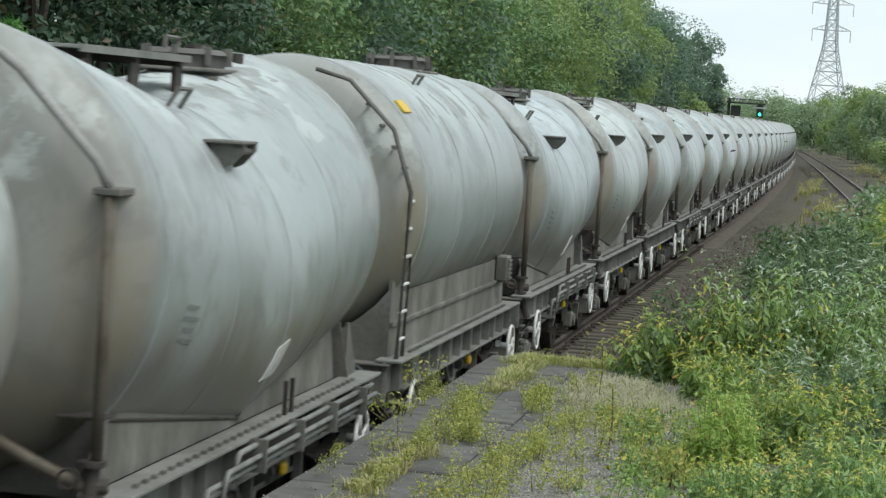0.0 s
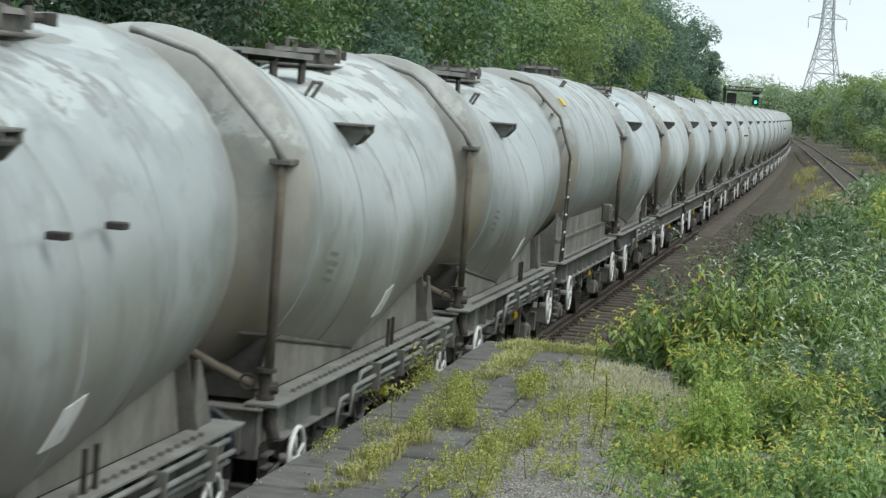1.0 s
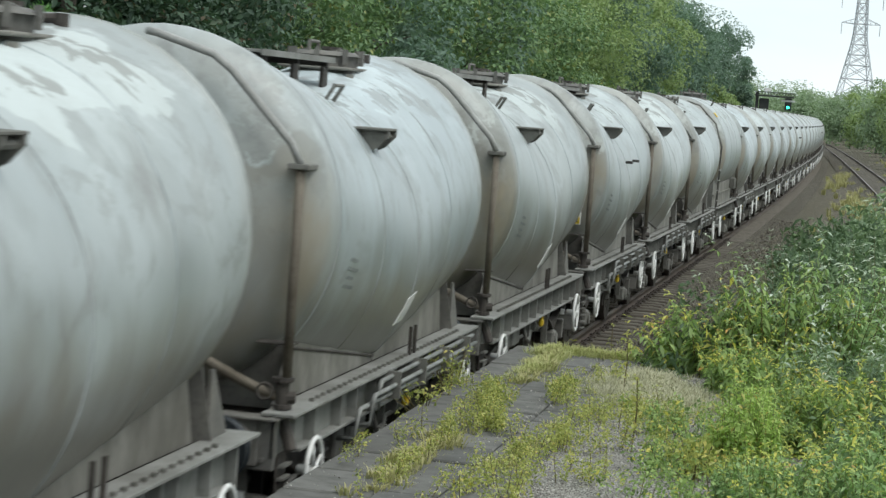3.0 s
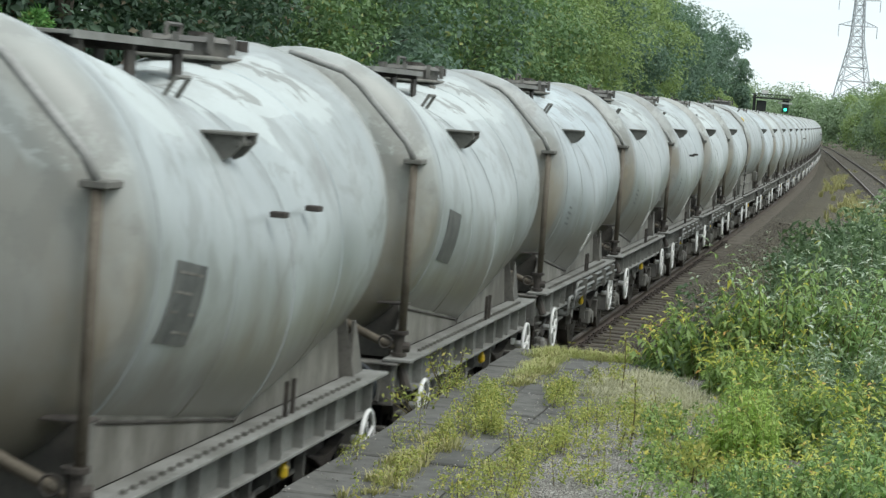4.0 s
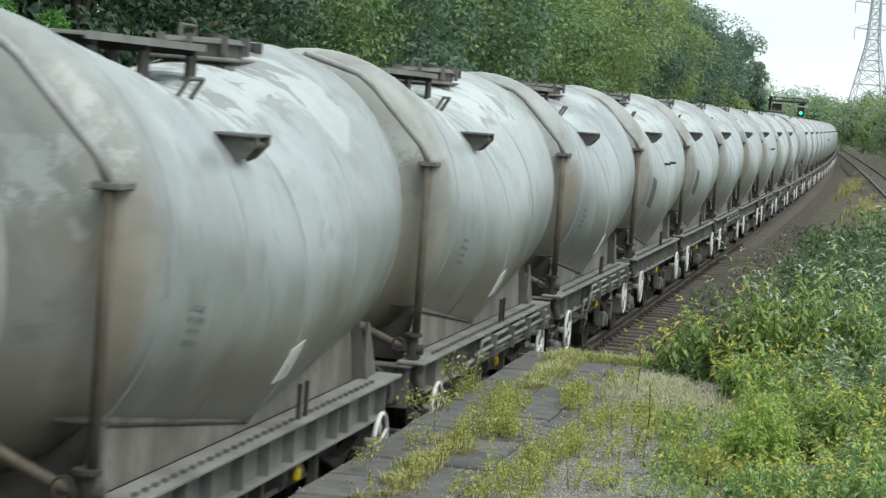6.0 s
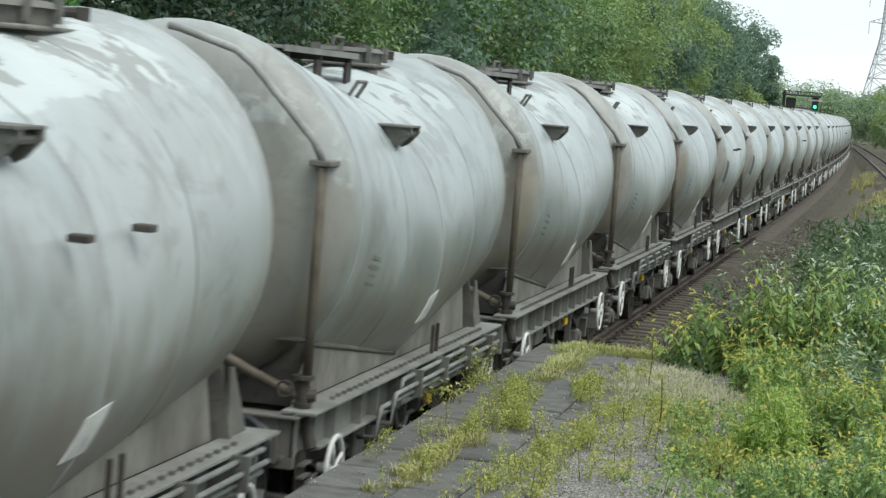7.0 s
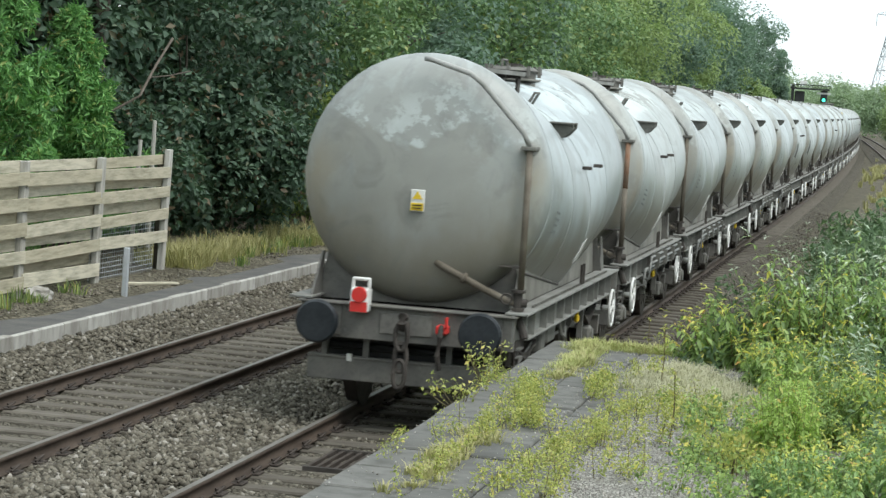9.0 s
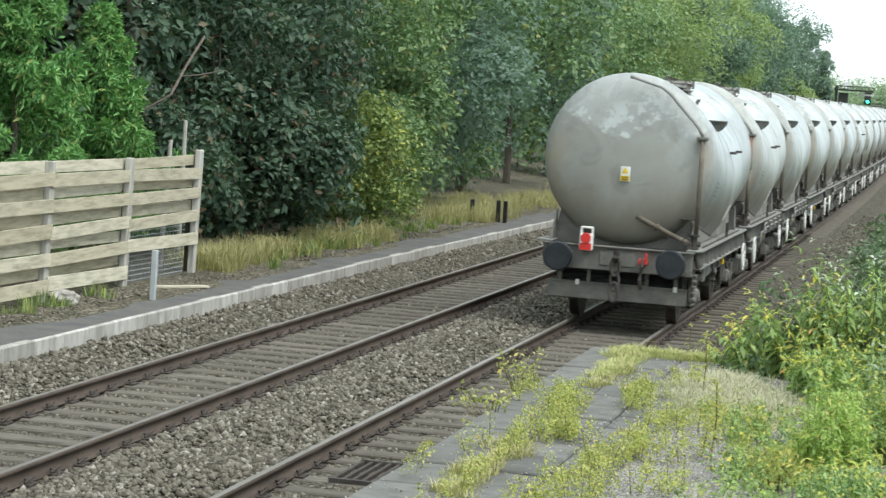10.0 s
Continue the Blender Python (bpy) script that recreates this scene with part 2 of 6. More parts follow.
M_RUST = speckled("rusty_pipe", (0.26, 0.13, 0.075), (0.30, 0.22, 0.16), 6, 0.8)
M_TYRE = speckled("wheel_steel", (0.06, 0.05, 0.045), (0.11, 0.10, 0.09), 5, 0.5, 0.6)
M_WHITE = speckled("white_gloss_paint", (0.74, 0.75, 0.73), (0.60, 0.60, 0.57), 5, 0.5, bump=0.1)
M_PANEL = speckled("stencilled_data_panel", (0.085, 0.09, 0.085), (0.14, 0.145, 0.135), 6, 0.7)
M_FAINT = speckled("worn_stencil_paint", (0.17, 0.185, 0.18), (0.25, 0.27, 0.265), 9, 0.6, bump=0.05)
M_YELLOW = speckled("yellow_paint", (0.72, 0.50, 0.03), (0.60, 0.42, 0.04), 5, 0.5)
M_RED = speckled("red_paint", (0.62, 0.035, 0.03), (0.50, 0.05, 0.04), 5, 0.45)
M_BLACK = speckled("black_paint_and_shade", (0.012, 0.012, 0.012), (0.03, 0.03, 0.03), 5, 0.5)
M_RAIL = speckled("rusty_rail_side", (0.062, 0.047, 0.037), (0.105, 0.081, 0.064), 5, 0.8, 0.2, streak=(1, 0.3, 1))
M_RAILTOP = speckled("worn_rail_head", (0.27, 0.255, 0.235), (0.19, 0.172, 0.150), 3, 0.48, 0.6, streak=(1, 0.2, 1), bump=0.05)
M_SLEEPER = piece_material("grey_sleeper", (0.105, 0.094, 0.076), (0.160, 0.145, 0.121), (0.052, 0.045, 0.036), 0.9, (1, 4, 4), 4)
M_CLIP = speckled("rail_fastening_steel", (0.05, 0.042, 0.036), (0.085, 0.07, 0.06), 9, 0.8, 0.3)
M_BALLAST = ballast_material("ballast_bed", (0.094, 0.084, 0.063), (0.142, 0.128, 0.099), (0.210, 0.193, 0.156))
M_STONE = stone_material("ballast_stones", [(0.0, (0.060, 0.053, 0.040)), (0.45, (0.135, 0.122, 0.094)), (0.90, (0.215, 0.198, 0.158)), (0.985, (0.33, 0.31, 0.27))])
M_EARTH = ballast_material("trackside_earth", (0.115, 0.105, 0.075), (0.16, 0.145, 0.105), (0.23, 0.205, 0.155), 9)
M_GRAVEL = ballast_material("platform_gravel", (0.27, 0.258, 0.230), (0.35, 0.337, 0.305), (0.45, 0.437, 0.40), 34)
M_GSTONE = stone_material("platform_grit", [(0.0, (0.20, 0.19, 0.17)), (0.5, (0.35, 0.335, 0.305)), (0.9, (0.54, 0.52, 0.48))])
M_SLAB = piece_material("weathered_paving_slab", (0.105, 0.105, 0.098), (0.16, 0.158, 0.146), (0.05, 0.05, 0.044), 0.85, (1, 1, 1), 5)
M_ASPHALT = speckled("old_asphalt", (0.085, 0.085, 0.085), (0.13, 0.125, 0.115), 2, 0.9, bump=0.5, dist=0.01)
M_KERB = piece_material("whitewashed_kerb", (0.36, 0.35, 0.32), (0.52, 0.515, 0.48), (0.15, 0.135, 0.11), 0.85, (1, 1, 0.3), 5)
M_BOARD = piece_material("weathered_fence_board", (0.44, 0.395, 0.285), (0.62, 0.585, 0.47), (0.17, 0.165, 0.11), 0.9, (3, 0.35, 3), 5)
M_POST = piece_material("grey_fence_post", (0.42, 0.41, 0.37), (0.54, 0.53, 0.49), (0.15, 0.14, 0.115), 0.9, (3, 3, 0.3), 5)
M_BARK = piece_material("tree_bark", (0.10, 0.085, 0.068), (0.15, 0.13, 0.105), (0.04, 0.035, 0.028), 0.95, (3, 3, 0.5), 5, 0.8)
M_STEM = speckled("weed_stems", (0.115, 0.095, 0.050), (0.20, 0.17, 0.085), 9, 0.8)
M_GREENSTEM = speckled("green_weed_stems", (0.16, 0.21, 0.07), (0.26, 0.28, 0.11), 9, 0.7)
M_GALV = speckled("galvanised_lattice", (0.42, 0.45, 0.47), (0.50, 0.53, 0.55), 1, 0.6, 0.3)
M_SIGNAL = speckled("dark_signal_paint", (0.03, 0.033, 0.032), (0.05, 0.052, 0.05), 3, 0.6)

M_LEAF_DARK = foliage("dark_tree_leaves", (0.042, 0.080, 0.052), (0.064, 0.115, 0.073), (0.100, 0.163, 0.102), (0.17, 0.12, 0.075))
M_LEAF_MID = foliage("green_tree_leaves", (0.090, 0.160, 0.075), (0.132, 0.220, 0.098), (0.190, 0.290, 0.128), (0.30, 0.31, 0.10))
M_LEAF_YEL = foliage("yellowing_tree_leaves", (0.085, 0.145, 0.050), (0.16, 0.24, 0.075), (0.31, 0.37, 0.12), (0.52, 0.48, 0.10))
# distance haze is put into the far and blue-green leaf colours
M_LEAF_FAR = foliage("hazy_far_tree_leaves", (0.215, 0.290, 0.190), (0.240, 0.320, 0.210), (0.28, 0.36, 0.230), None, 0.42)
M_LEAF_MIST = foliage("hazy_blue_green_leaves", (0.120, 0.190, 0.148), (0.142, 0.216, 0.166), (0.168, 0.248, 0.188), None, 0.42)
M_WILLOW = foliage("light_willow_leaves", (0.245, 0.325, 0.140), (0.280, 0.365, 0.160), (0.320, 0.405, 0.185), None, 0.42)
M_CONIFER = foliage("bright_conifer_sprays", (0.065, 0.180, 0.055), (0.130, 0.310, 0.090), (0.24, 0.46, 0.15), (0.32, 0.36, 0.12))
M_BUDDLEIA = foliage("grey_green_buddleia_leaves", (0.090, 0.145, 0.080), (0.180, 0.265, 0.145), (0.330, 0.430, 0.260), (0.58, 0.64, 0.54), 0.4, odd_at=0.95)
M_SHRUB = foliage("drooping_shrub_leaves", (0.090, 0.145, 0.052), (0.235, 0.345, 0.120), (0.400, 0.515, 0.195), (0.72, 0.62, 0.14), 0.42, odd_at=0.94)
M_TURNING = foliage("yellowed_leaves", (0.30, 0.36, 0.09), (0.50, 0.54, 0.13), (0.72, 0.66, 0.17), (0.62, 0.34, 0.12), 0.42, odd_at=0.95)
# deep green of the buddleia; also puts inside shade into shrub fillings
M_DEEP = foliage("deep_and_shaded_leaves", (0.050, 0.085, 0.045), (0.090, 0.150, 0.078), (0.160, 0.235, 0.120))
M_LUSH = foliage("lush_green_leaves", (0.095, 0.165, 0.065), (0.240, 0.370, 0.150), (0.400, 0.545, 0.260), (0.60, 0.64, 0.25), 0.42, odd_at=0.96)
M_PALETIP = foliage("silvery_young_leaves", (0.30, 0.38, 0.28), (0.42, 0.50, 0.38), (0.56, 0.62, 0.52))
M_NETTLE = foliage("fresh_green_weed_leaves", (0.18, 0.28, 0.06), (0.33, 0.46, 0.12), (0.48, 0.60, 0.21), (0.60, 0.45, 0.15), 0.45, odd_at=0.975)
M_WEED = foliage("platform_weed_leaves", (0.19, 0.235, 0.065), (0.36, 0.40, 0.115), (0.54, 0.53, 0.19), (0.66, 0.54, 0.16), 0.4)
M_GRASS = foliage("dry_grass_blades", (0.27, 0.27, 0.11), (0.38, 0.355, 0.17), (0.50, 0.46, 0.25), None, 0.3, 0.7)

M_MOSS = foliage("soft_yellow_green_grass", (0.34, 0.38, 0.13), (0.44, 0.46, 0.19), (0.52, 0.52, 0.26), None, 0.25, 0.7)
M_PALE = foliage("pale_feathery_grass", (0.34, 0.33, 0.21), (0.46, 0.44, 0.31), (0.56, 0.54, 0.40), None, 0.25, 0.7)

k = Mat("green_signal_lens", (0.0, 0.5, 0.3), 0.3)
k.b.inputs["Emission Color"].default_value = (0.05, 1.0, 0.6, 1)
k.b.inputs["Emission Strength"].default_value = 3.0
M_GREENLIGHT = k.m

# ---------------- mesh helpers ----------------
TAU = 2 * math.pi


def box(bm, x0, x1, y0, y1, z0, z1, bevel=0.0):
    vs = bmesh.ops.create_cube(bm, size=1.0)["verts"]
    for v in vs:
        v.co = Vector(((x0 + x1) / 2 + v.co.x * (x1 - x0), (y0 + y1) / 2 + v.co.y * (y1 - y0), (z0 + z1) / 2 + v.co.z * (z1 - z0)))
    if bevel:
        es = list({e for v in vs for e in v.link_edges})
        bmesh.ops.bevel(bm, geom=es, offset=bevel, segments=1, affect="EDGES", clamp_overlap=True)
    return bm


def rod(bm, a, b, r, seg=8, r2=None):
    a, b = Vector(a), Vector(b)
    d = b - a
    turn = d.to_track_quat("Z", "Y").to_matrix().to_4x4()
    bmesh.ops.create_cone(bm, cap_ends=True, segments=seg, radius1=r, radius2=r if r2 is None else r2, depth=d.length,
                          matrix=Matrix.Translation((a + b) / 2) @ turn)
    return bm


def tube(bm, pts, r, seg=8):
    """A bent pipe through pts."""
    pts = [Vector(p) for p in pts]
    rings = []
    for i, p in enumerate(pts):
        d = (pts[min(i + 1, len(pts) - 1)] - pts[max(i - 1, 0)]).normalized()
        q = d.to_track_quat("Z", "Y")
        rings.append([bm.verts.new(p + q @ Vector((r * math.cos(TAU * k / seg), r * math.sin(TAU * k / seg), 0))) for k in range(seg)])
    for a, b in zip(rings, rings[1:]):
        for k in range(seg):
            bm.faces.new((a[k], a[(k + 1) % seg], b[(k + 1) % seg], b[k]))
    bm.faces.new(rings[0][::-1])
    bm.faces.new(rings[-1])
    return bm


def plate(bm, outline, axis, lo, hi):
    """A flat plate: outline in the two other axes, thickness lo..hi along axis."""
    def at(uv, w):
        c = list(uv)
        c.insert(axis, w)
        return Vector(c)
    a = [bm.verts.new(at(p, lo)) for p in outline]
    b = [bm.verts.new(at(p, hi)) for p in outline]
    n = len(a)
    fs = [bm.faces.new(a), bm.faces.new(b[::-1])]
    for i in range(n):
        fs.append(bm.faces.new((a[i], b[i], b[(i + 1) % n], a[(i + 1) % n])))
    bmesh.ops.recalc_face_normals(bm, faces=fs)
    return bm


def torus(bm, center, radius, r, axis=0, seg=20, cross=6):
    rings = []
    for i in range(seg):
        a = TAU * i / seg
        ring = []
        for j in range(cross):
            b = TAU * j / cross
            rr, w = radius + r * math.cos(b), r * math.sin(b)
            c = [rr * math.cos(a), rr * math.sin(a)]
            c.insert(axis, w)
            ring.append(bm.verts.new(Vector(center) + Vector(c)))
        rings.append(ring)
    for i in range(seg):
        p, q = rings[i], rings[(i + 1) % seg]
        for j in range(cross):
            bm.faces.new((p[j], p[(j + 1) % cross], q[(j + 1) % cross], q[j]))
    return bm


def mesh_of(name, bm, material, smooth=False):
    me = bpy.data.meshes.new(name)
    bmesh.ops.recalc_face_normals(bm, faces=bm.faces[:])
    bm.to_mesh(me)
    bm.free()
    me.materials.append(material)
    if smooth:
        me.shade_smooth()
    return me


def part(name, bm, material, parent, label="", smooth=False):
    ob = new(name, mesh_of(name, bm, material, smooth))
    ob.parent = parent
    if label:
        tagged(ob, label)
    return ob


def thing(name, label, category, group="", kind="", at=None):
    ob = new(name)
    ob.empty_display_size = 0.2
    if at is not None:
        ob.matrix_world = at
    return tagged(ob, label, category, group, kind)


def solid(name, bm, material, label, category, kind="", smooth=False, group=""):
    return tagged(new(name, mesh_of(name, bm, material, smooth)), label, category, group, kind)


def raw(name, verts, faces, material, smooth=False):
    me = bpy.data.meshes.new(name)
    verts = np.asarray(verts, dtype=np.float32)
    faces = np.asarray(faces, dtype=np.int32)
    me.vertices.add(len(verts))
    me.vertices.foreach_set("co", verts.ravel())
    n = faces.shape[1]
    me.loops.add(faces.size)
    me.loops.foreach_set("vertex_index", faces.ravel())
    me.polygons.add(len(faces))
    me.polygons.foreach_set("loop_start", np.arange(0, faces.size, n, dtype=np.int32))
    me.update(calc_edges=True)
    me.validate()
    me.materials.append(material)
    if smooth:
        me.shade_smooth()
    return me


# ---------------- the line of the railway ----------------
CURVE_FROM, CURVE = 81.6, 0.166e-3   # straight past the platform, then a slow bend to the left
SPACING = 3.414
PLAT = 0.927
EDGE = 1.476


def line(s, off=0.0):
    """Centre line at s metres along, off metres to its right: x, y and heading."""
    if s <= CURVE_FROM:
        x, y, a = 0.0, s, 0.0
    else:
        a = (s - CURVE_FROM) * CURVE
        x, y = -(1 - math.cos(a)) / CURVE, CURVE_FROM + math.sin(a) / CURVE
    return x + off * math.cos(a), y + off * math.sin(a), a


def siding_off(s):
    """The loop line joins from the right: its distance from the main line."""
    return 3.35 + max(0.0, 330 - s) ** 2 * 6.2e-5


def sweep(profile, ss, off, closed=True):
    """Vertices and quads of a profile (dx, z) swept along the line; off: number or function of s."""
    vs, fs = [], []
    m = len(profile)
    for s in ss:
        o = off(s) if callable(off) else off
        for dx, z in profile:
            x, y, a = line(s, o + dx)
            vs.append((x, y, z))
    for i in range(len(ss) - 1):
        for j in range(m if closed else m - 1):
            k = (j + 1) % m
            fs.append((i * m + j, i * m + k, (i + 1) * m + k, (i + 1) * m + j))
    return vs, fs


S_NEAR = list(np.arange(-40, 82, 6.0)) + list(np.arange(82, 440, 9.0))

# ---------------- ground, track beds, rails ----------------


def ground_height(u, s):
    """Height of the ground u metres right of the running line."""
    z = -0.42
    if u < -6.0:
        z = 0.10 + 0.05 * min(1, (-6.0 - u)) + 0.10 * max(0, min(8, -7.5 - u))
    elif u > 2.4:
        z = -0.40 + 0.015 * (min(u, 9.0) - 2.4) + 0.10 * max(0, min(8, u - 9.0))
    return z


us = [-1800, -700, -300, -120, -60, -40, -28, -20, -15, -12, -10, -9, -8, -7.4, -6.9, -6.5, -6.2, -5.95, -5.85, -5.5, -4, -2, 0, 1.4, 2.4, 3.2, 4, 5, 6.4, 9, 14, 22, 40, 80, 200, 600, 1800]
gs = list(np.arange(-60, 90, 1.5)) + list(np.arange(90, 460, 12)) + [520, 640, 800, 1100, 1600, 2400]
gv, gf = [], []
for s in gs:
    for u in us:
        sc = min(s, 460)
        x, y, a = line(sc, u) if s <= 460 else (*line(460, u)[:2], 0)
        if s > 460:
            y = max(y, 0) + (s - 460)
        h = ground_height(u, s)
        bumpy = 0.06 * noise.noise((u * 0.7, s * 0.7, 3.0)) if abs(u) < 40 and (u < -6.1 or u > 2.5) else 0
        gv.append((x, y, h + bumpy))
n = len(us)
for i in range(len(gs) - 1):
    for j in range(n - 1):
        gf.append((i * n + j, i * n + j + 1, (i + 1) * n + j + 1, (i + 1) * n + j))
ground = tagged(new("ground", raw("ground", gv, gf, M_EARTH, True)), "brown trackside earth that runs under trees and scrub", "ground", kind="structure")

# one bed of stone under both running lines
bed_s = list(np.arange(-40, 60, 0.25)) + list(np.arange(60, 440, 4.0))
bed_u = list(np.arange(-5.6, 2.05, 0.17))
bv, bf = [], []
for s in bed_s:
    for u in bed_u:
        x, y, a = line(s, u)
        fine = s < 60
        h = -0.187 + (0.024 * noise.noise((u * 6, s * 6, 0)) + 0.03 * noise.noise((u * 1.1, s * 0.7, 5)) if fine else 0)
        mid = -SPACING / 2
        if abs(u - mid) < 0.9:
            h += 0.085 * (1 - abs(u - mid) / 0.9)
        if u < -4.3:
            h += 0.125 * min(1, (-4.3 - u) / 0.8)
        if u > 1.3:
            h -= 0.35 * (u - 1.3)
        bv.append((x, y, h))
n = len(bed_u)
for i in range(len(bed_s) - 1):
    for j in range(n - 1):
        bf.append((i * n + j, i * n + j + 1, (i + 1) * n + j + 1, (i + 1) * n + j))
tagged(new("track_bed", raw("track_bed", bv, bf, M_BALLAST, True)), "brown-grey stone ballast bed under the two running lines", "ballast", kind="structure")
sv, sf = sweep([(-1.9, -0.36), (-1.4, -0.16), (1.4, -0.16), (1.9, -0.36)], list(np.arange(60, 400, 8.0)), siding_off, closed=False)
tagged(new("siding_bed", raw("siding_bed", sv, sf, M_BALLAST)), "brown-grey stone bed of the loop line", "ballast", kind="structure")

RAIL = [(-0.07, -0.155), (0.07, -0.155), (0.07, -0.142), (0.012, -0.125), (0.012, -0.045), (0.036, -0.036), (0.036, -0.006), (0.028, 0.0), (-0.028, 0.0), (-0.036, -0.006), (-0.036, -0.036), (-0.012, -0.045), (-0.012, -0.125), (-0.07, -0.142)]
for tr, off in (("running_line", 0.0), ("opposite_line", -SPACING), ("loop_line", siding_off)):
    track = thing("track", {"running_line": "running line of steel rails on grey sleepers beside the platform", "opposite_line": "opposite line of rusty steel rails on grey sleepers", "loop_line": "distant loop line that bends in from the scrub"}[tr], "railway track", "railway tracks", "structure")
    for side in (-1, 1):
        o = (lambda s, d=side * 0.7535: siding_off(s) + d) if callable(off) else off + side * 0.7535
        ss = list(np.arange(60, 400, 6.0)) if callable(off) else S_NEAR
        v, f = sweep(RAIL, ss, o)
        rail = new("rail", raw("rail", v, f, M_RAIL))
        rail.parent = track
        v, f = sweep([(-0.029, 0.0015), (0.029, 0.0015)], ss, o, closed=False)
        head = new("rail_head", raw("rail_head", v, f, M_RAILTOP))
        head.parent = rail
    track["line_name"] = tr

# ---------------- the cement wagons ----------------
REAR, FRONT = 0.62, 7.62


def barrel_axis(s, sag):
    return 2.60 - sag * (min(s, WAGON - s) - 0.7)


DISH = [(0.0, 0.0), (0.006, 0.28), (0.022, 0.55), (0.052, 0.80), (0.095, 1.00), (0.15, 1.15), (0.215, 1.25), (0.285, 1.31), (0.35, 1.33)]


def barrel(sag, seg=48, radius=1.0):
    bm = bmesh.new()
    stations = [(REAR + a, r) for a, r in DISH] + [(s, 1.33) for s in (1.5, 2.2, 3.0, 3.7, 4.15, 4.24, 4.33, 4.8, 5.5, 6.3, 6.9)] + [(FRONT - a, r) for a, r in DISH[::-1]]
    rings = []
    for s, r in stations:
        zc = barrel_axis(max(REAR + 0.1, min(FRONT - 0.1, s)), sag)
        if r == 0:
            rings.append([bm.verts.new((0, s, zc))])
        else:
            rings.append([bm.verts.new((r * math.sin(TAU * k / seg), s, zc + r * math.cos(TAU * k / seg))) for k in range(seg)])
    for a, b in zip(rings, rings[1:]):
        for k in range(seg):
            j = (k + 1) % seg
            if len(a) == 1:
                bm.faces.new((a[0], b[k], b[j]))
            elif len(b) == 1:
                bm.faces.new((a[k], b[0], a[j]))
            else:
                bm.faces.new((a[k], b[k], b[j], a[j]))
    return bm


def band(s, sag, wide=0.03, proud=0.006, seg=48):
    bm = bmesh.new()
    zc = barrel_axis(s, sag)
    rings = []
    for y, r in ((s - wide / 2, 1.325), (s - wide / 3, 1.33 + proud), (s + wide / 3, 1.33 + proud), (s + wide / 2, 1.325)):
        rings.append([bm.verts.new((r * math.sin(TAU * k / seg), y, zc + r * math.cos(TAU * k / seg))) for k in range(seg)])
    for a, b in zip(rings, rings[1:]):
        for k in range(seg):
            j = (k + 1) % seg
            bm.faces.new((a[k], b[k], b[j], a[j]))
    return bm


def patch_on_barrel(bm, s0, s1, a0, a1, sag, proud=0.006, skew=0.0, n=6):
    """A thin curved plate on the shell, from angle a0 to a1 (degrees from the top, to the right)."""
    grid = []
    for i in range(n + 1):
        a = radians(a0 + (a1 - a0) * i / n)
        row = []
        for s in (s0 - skew * i / n, s1 - skew * i / n):
            for p in (0.002, proud):
                row.append(bm.verts.new(((1.33 + p) * math.sin(a), s, barrel_axis(s, sag) + (1.33 + p) * math.cos(a))))
        grid.append(row)
    for p, q in zip(grid, grid[1:]):
        bm.faces.new((p[1], q[1], q[3], p[3]))
        bm.faces.new((p[0], q[0], q[1], p[1]))
        bm.faces.new((p[2], p[3], q[3], q[2]))
    for g in (grid[0], grid[-1]):
        bm.faces.new((g[0], g[1], g[3], g[2]))
    return bm


def shell_z(x, s, sag):
    return barrel_axis(s, sag) - math.sqrt(1.33 ** 2 - x * x)


MESHES = {}


def shared(key, make, material, smooth=False):
    """One mesh for all alike parts."""
    if key not in MESHES:
        MESHES[key] = mesh_of(key, make(), material, smooth)
    return MESHES[key]


def piece(name, me, parent, at=None, label=""):
    ob = new(name, me)
    ob.parent = parent
    if at is not None:
        ob.matrix_basis = at
    if label:
        tagged(ob, label)
    return ob


def wheelset_parts(wagon, y):
    def axle():
        bm = rod(bmesh.new(), (-1.0, 0, 0), (1.0, 0, 0), 0.075, 12)
        return rod(bm, (-0.2, 0, 0), (0.2, 0, 0), 0.09, 12)

    def wheel():
        bm = rod(bmesh.new(), (-0.065, 0, 0), (0.065, 0, 0), 0.46, 32)
        rod(bm, (-0.09, 0, 0), (-0.062, 0, 0), 0.488, 32)
        rod(bm, (-0.08, 0, 0), (0.09, 0, 0), 0.13, 16)
        for i in range(6):
            a = TAU * i / 6
            rod(bm, (0.05, 0.27 * math.cos(a), 0.27 * math.sin(a)), (0.072, 0.27 * math.cos(a), 0.27 * math.sin(a)), 0.045, 8)
        return bm
    ws = piece("wheelset", shared("axle", axle, M_DARK, False), wagon, pose(0, y, 0.46))
    me = shared("wheel", wheel, M_TYRE)
    piece("wheel", me, ws, pose(0.78, 0, 0))
    piece("wheel", me, ws, pose(-0.78, 0, 0, 0, 0, 180))
    return ws


def hand_wheel():
    bm = torus(bmesh.new(), (0, 0, 0), 0.235, 0.020, 0, 24, 6)
    for i in range(4):
        a = TAU * i / 4 + 0.4
        rod(bm, (0, 0, 0), (0, 0.235 * math.cos(a), 0.235 * math.sin(a)), 0.014, 6)
    rod(bm, (-0.12, 0, 0), (0.03, 0, 0), 0.035, 8)
    return bm


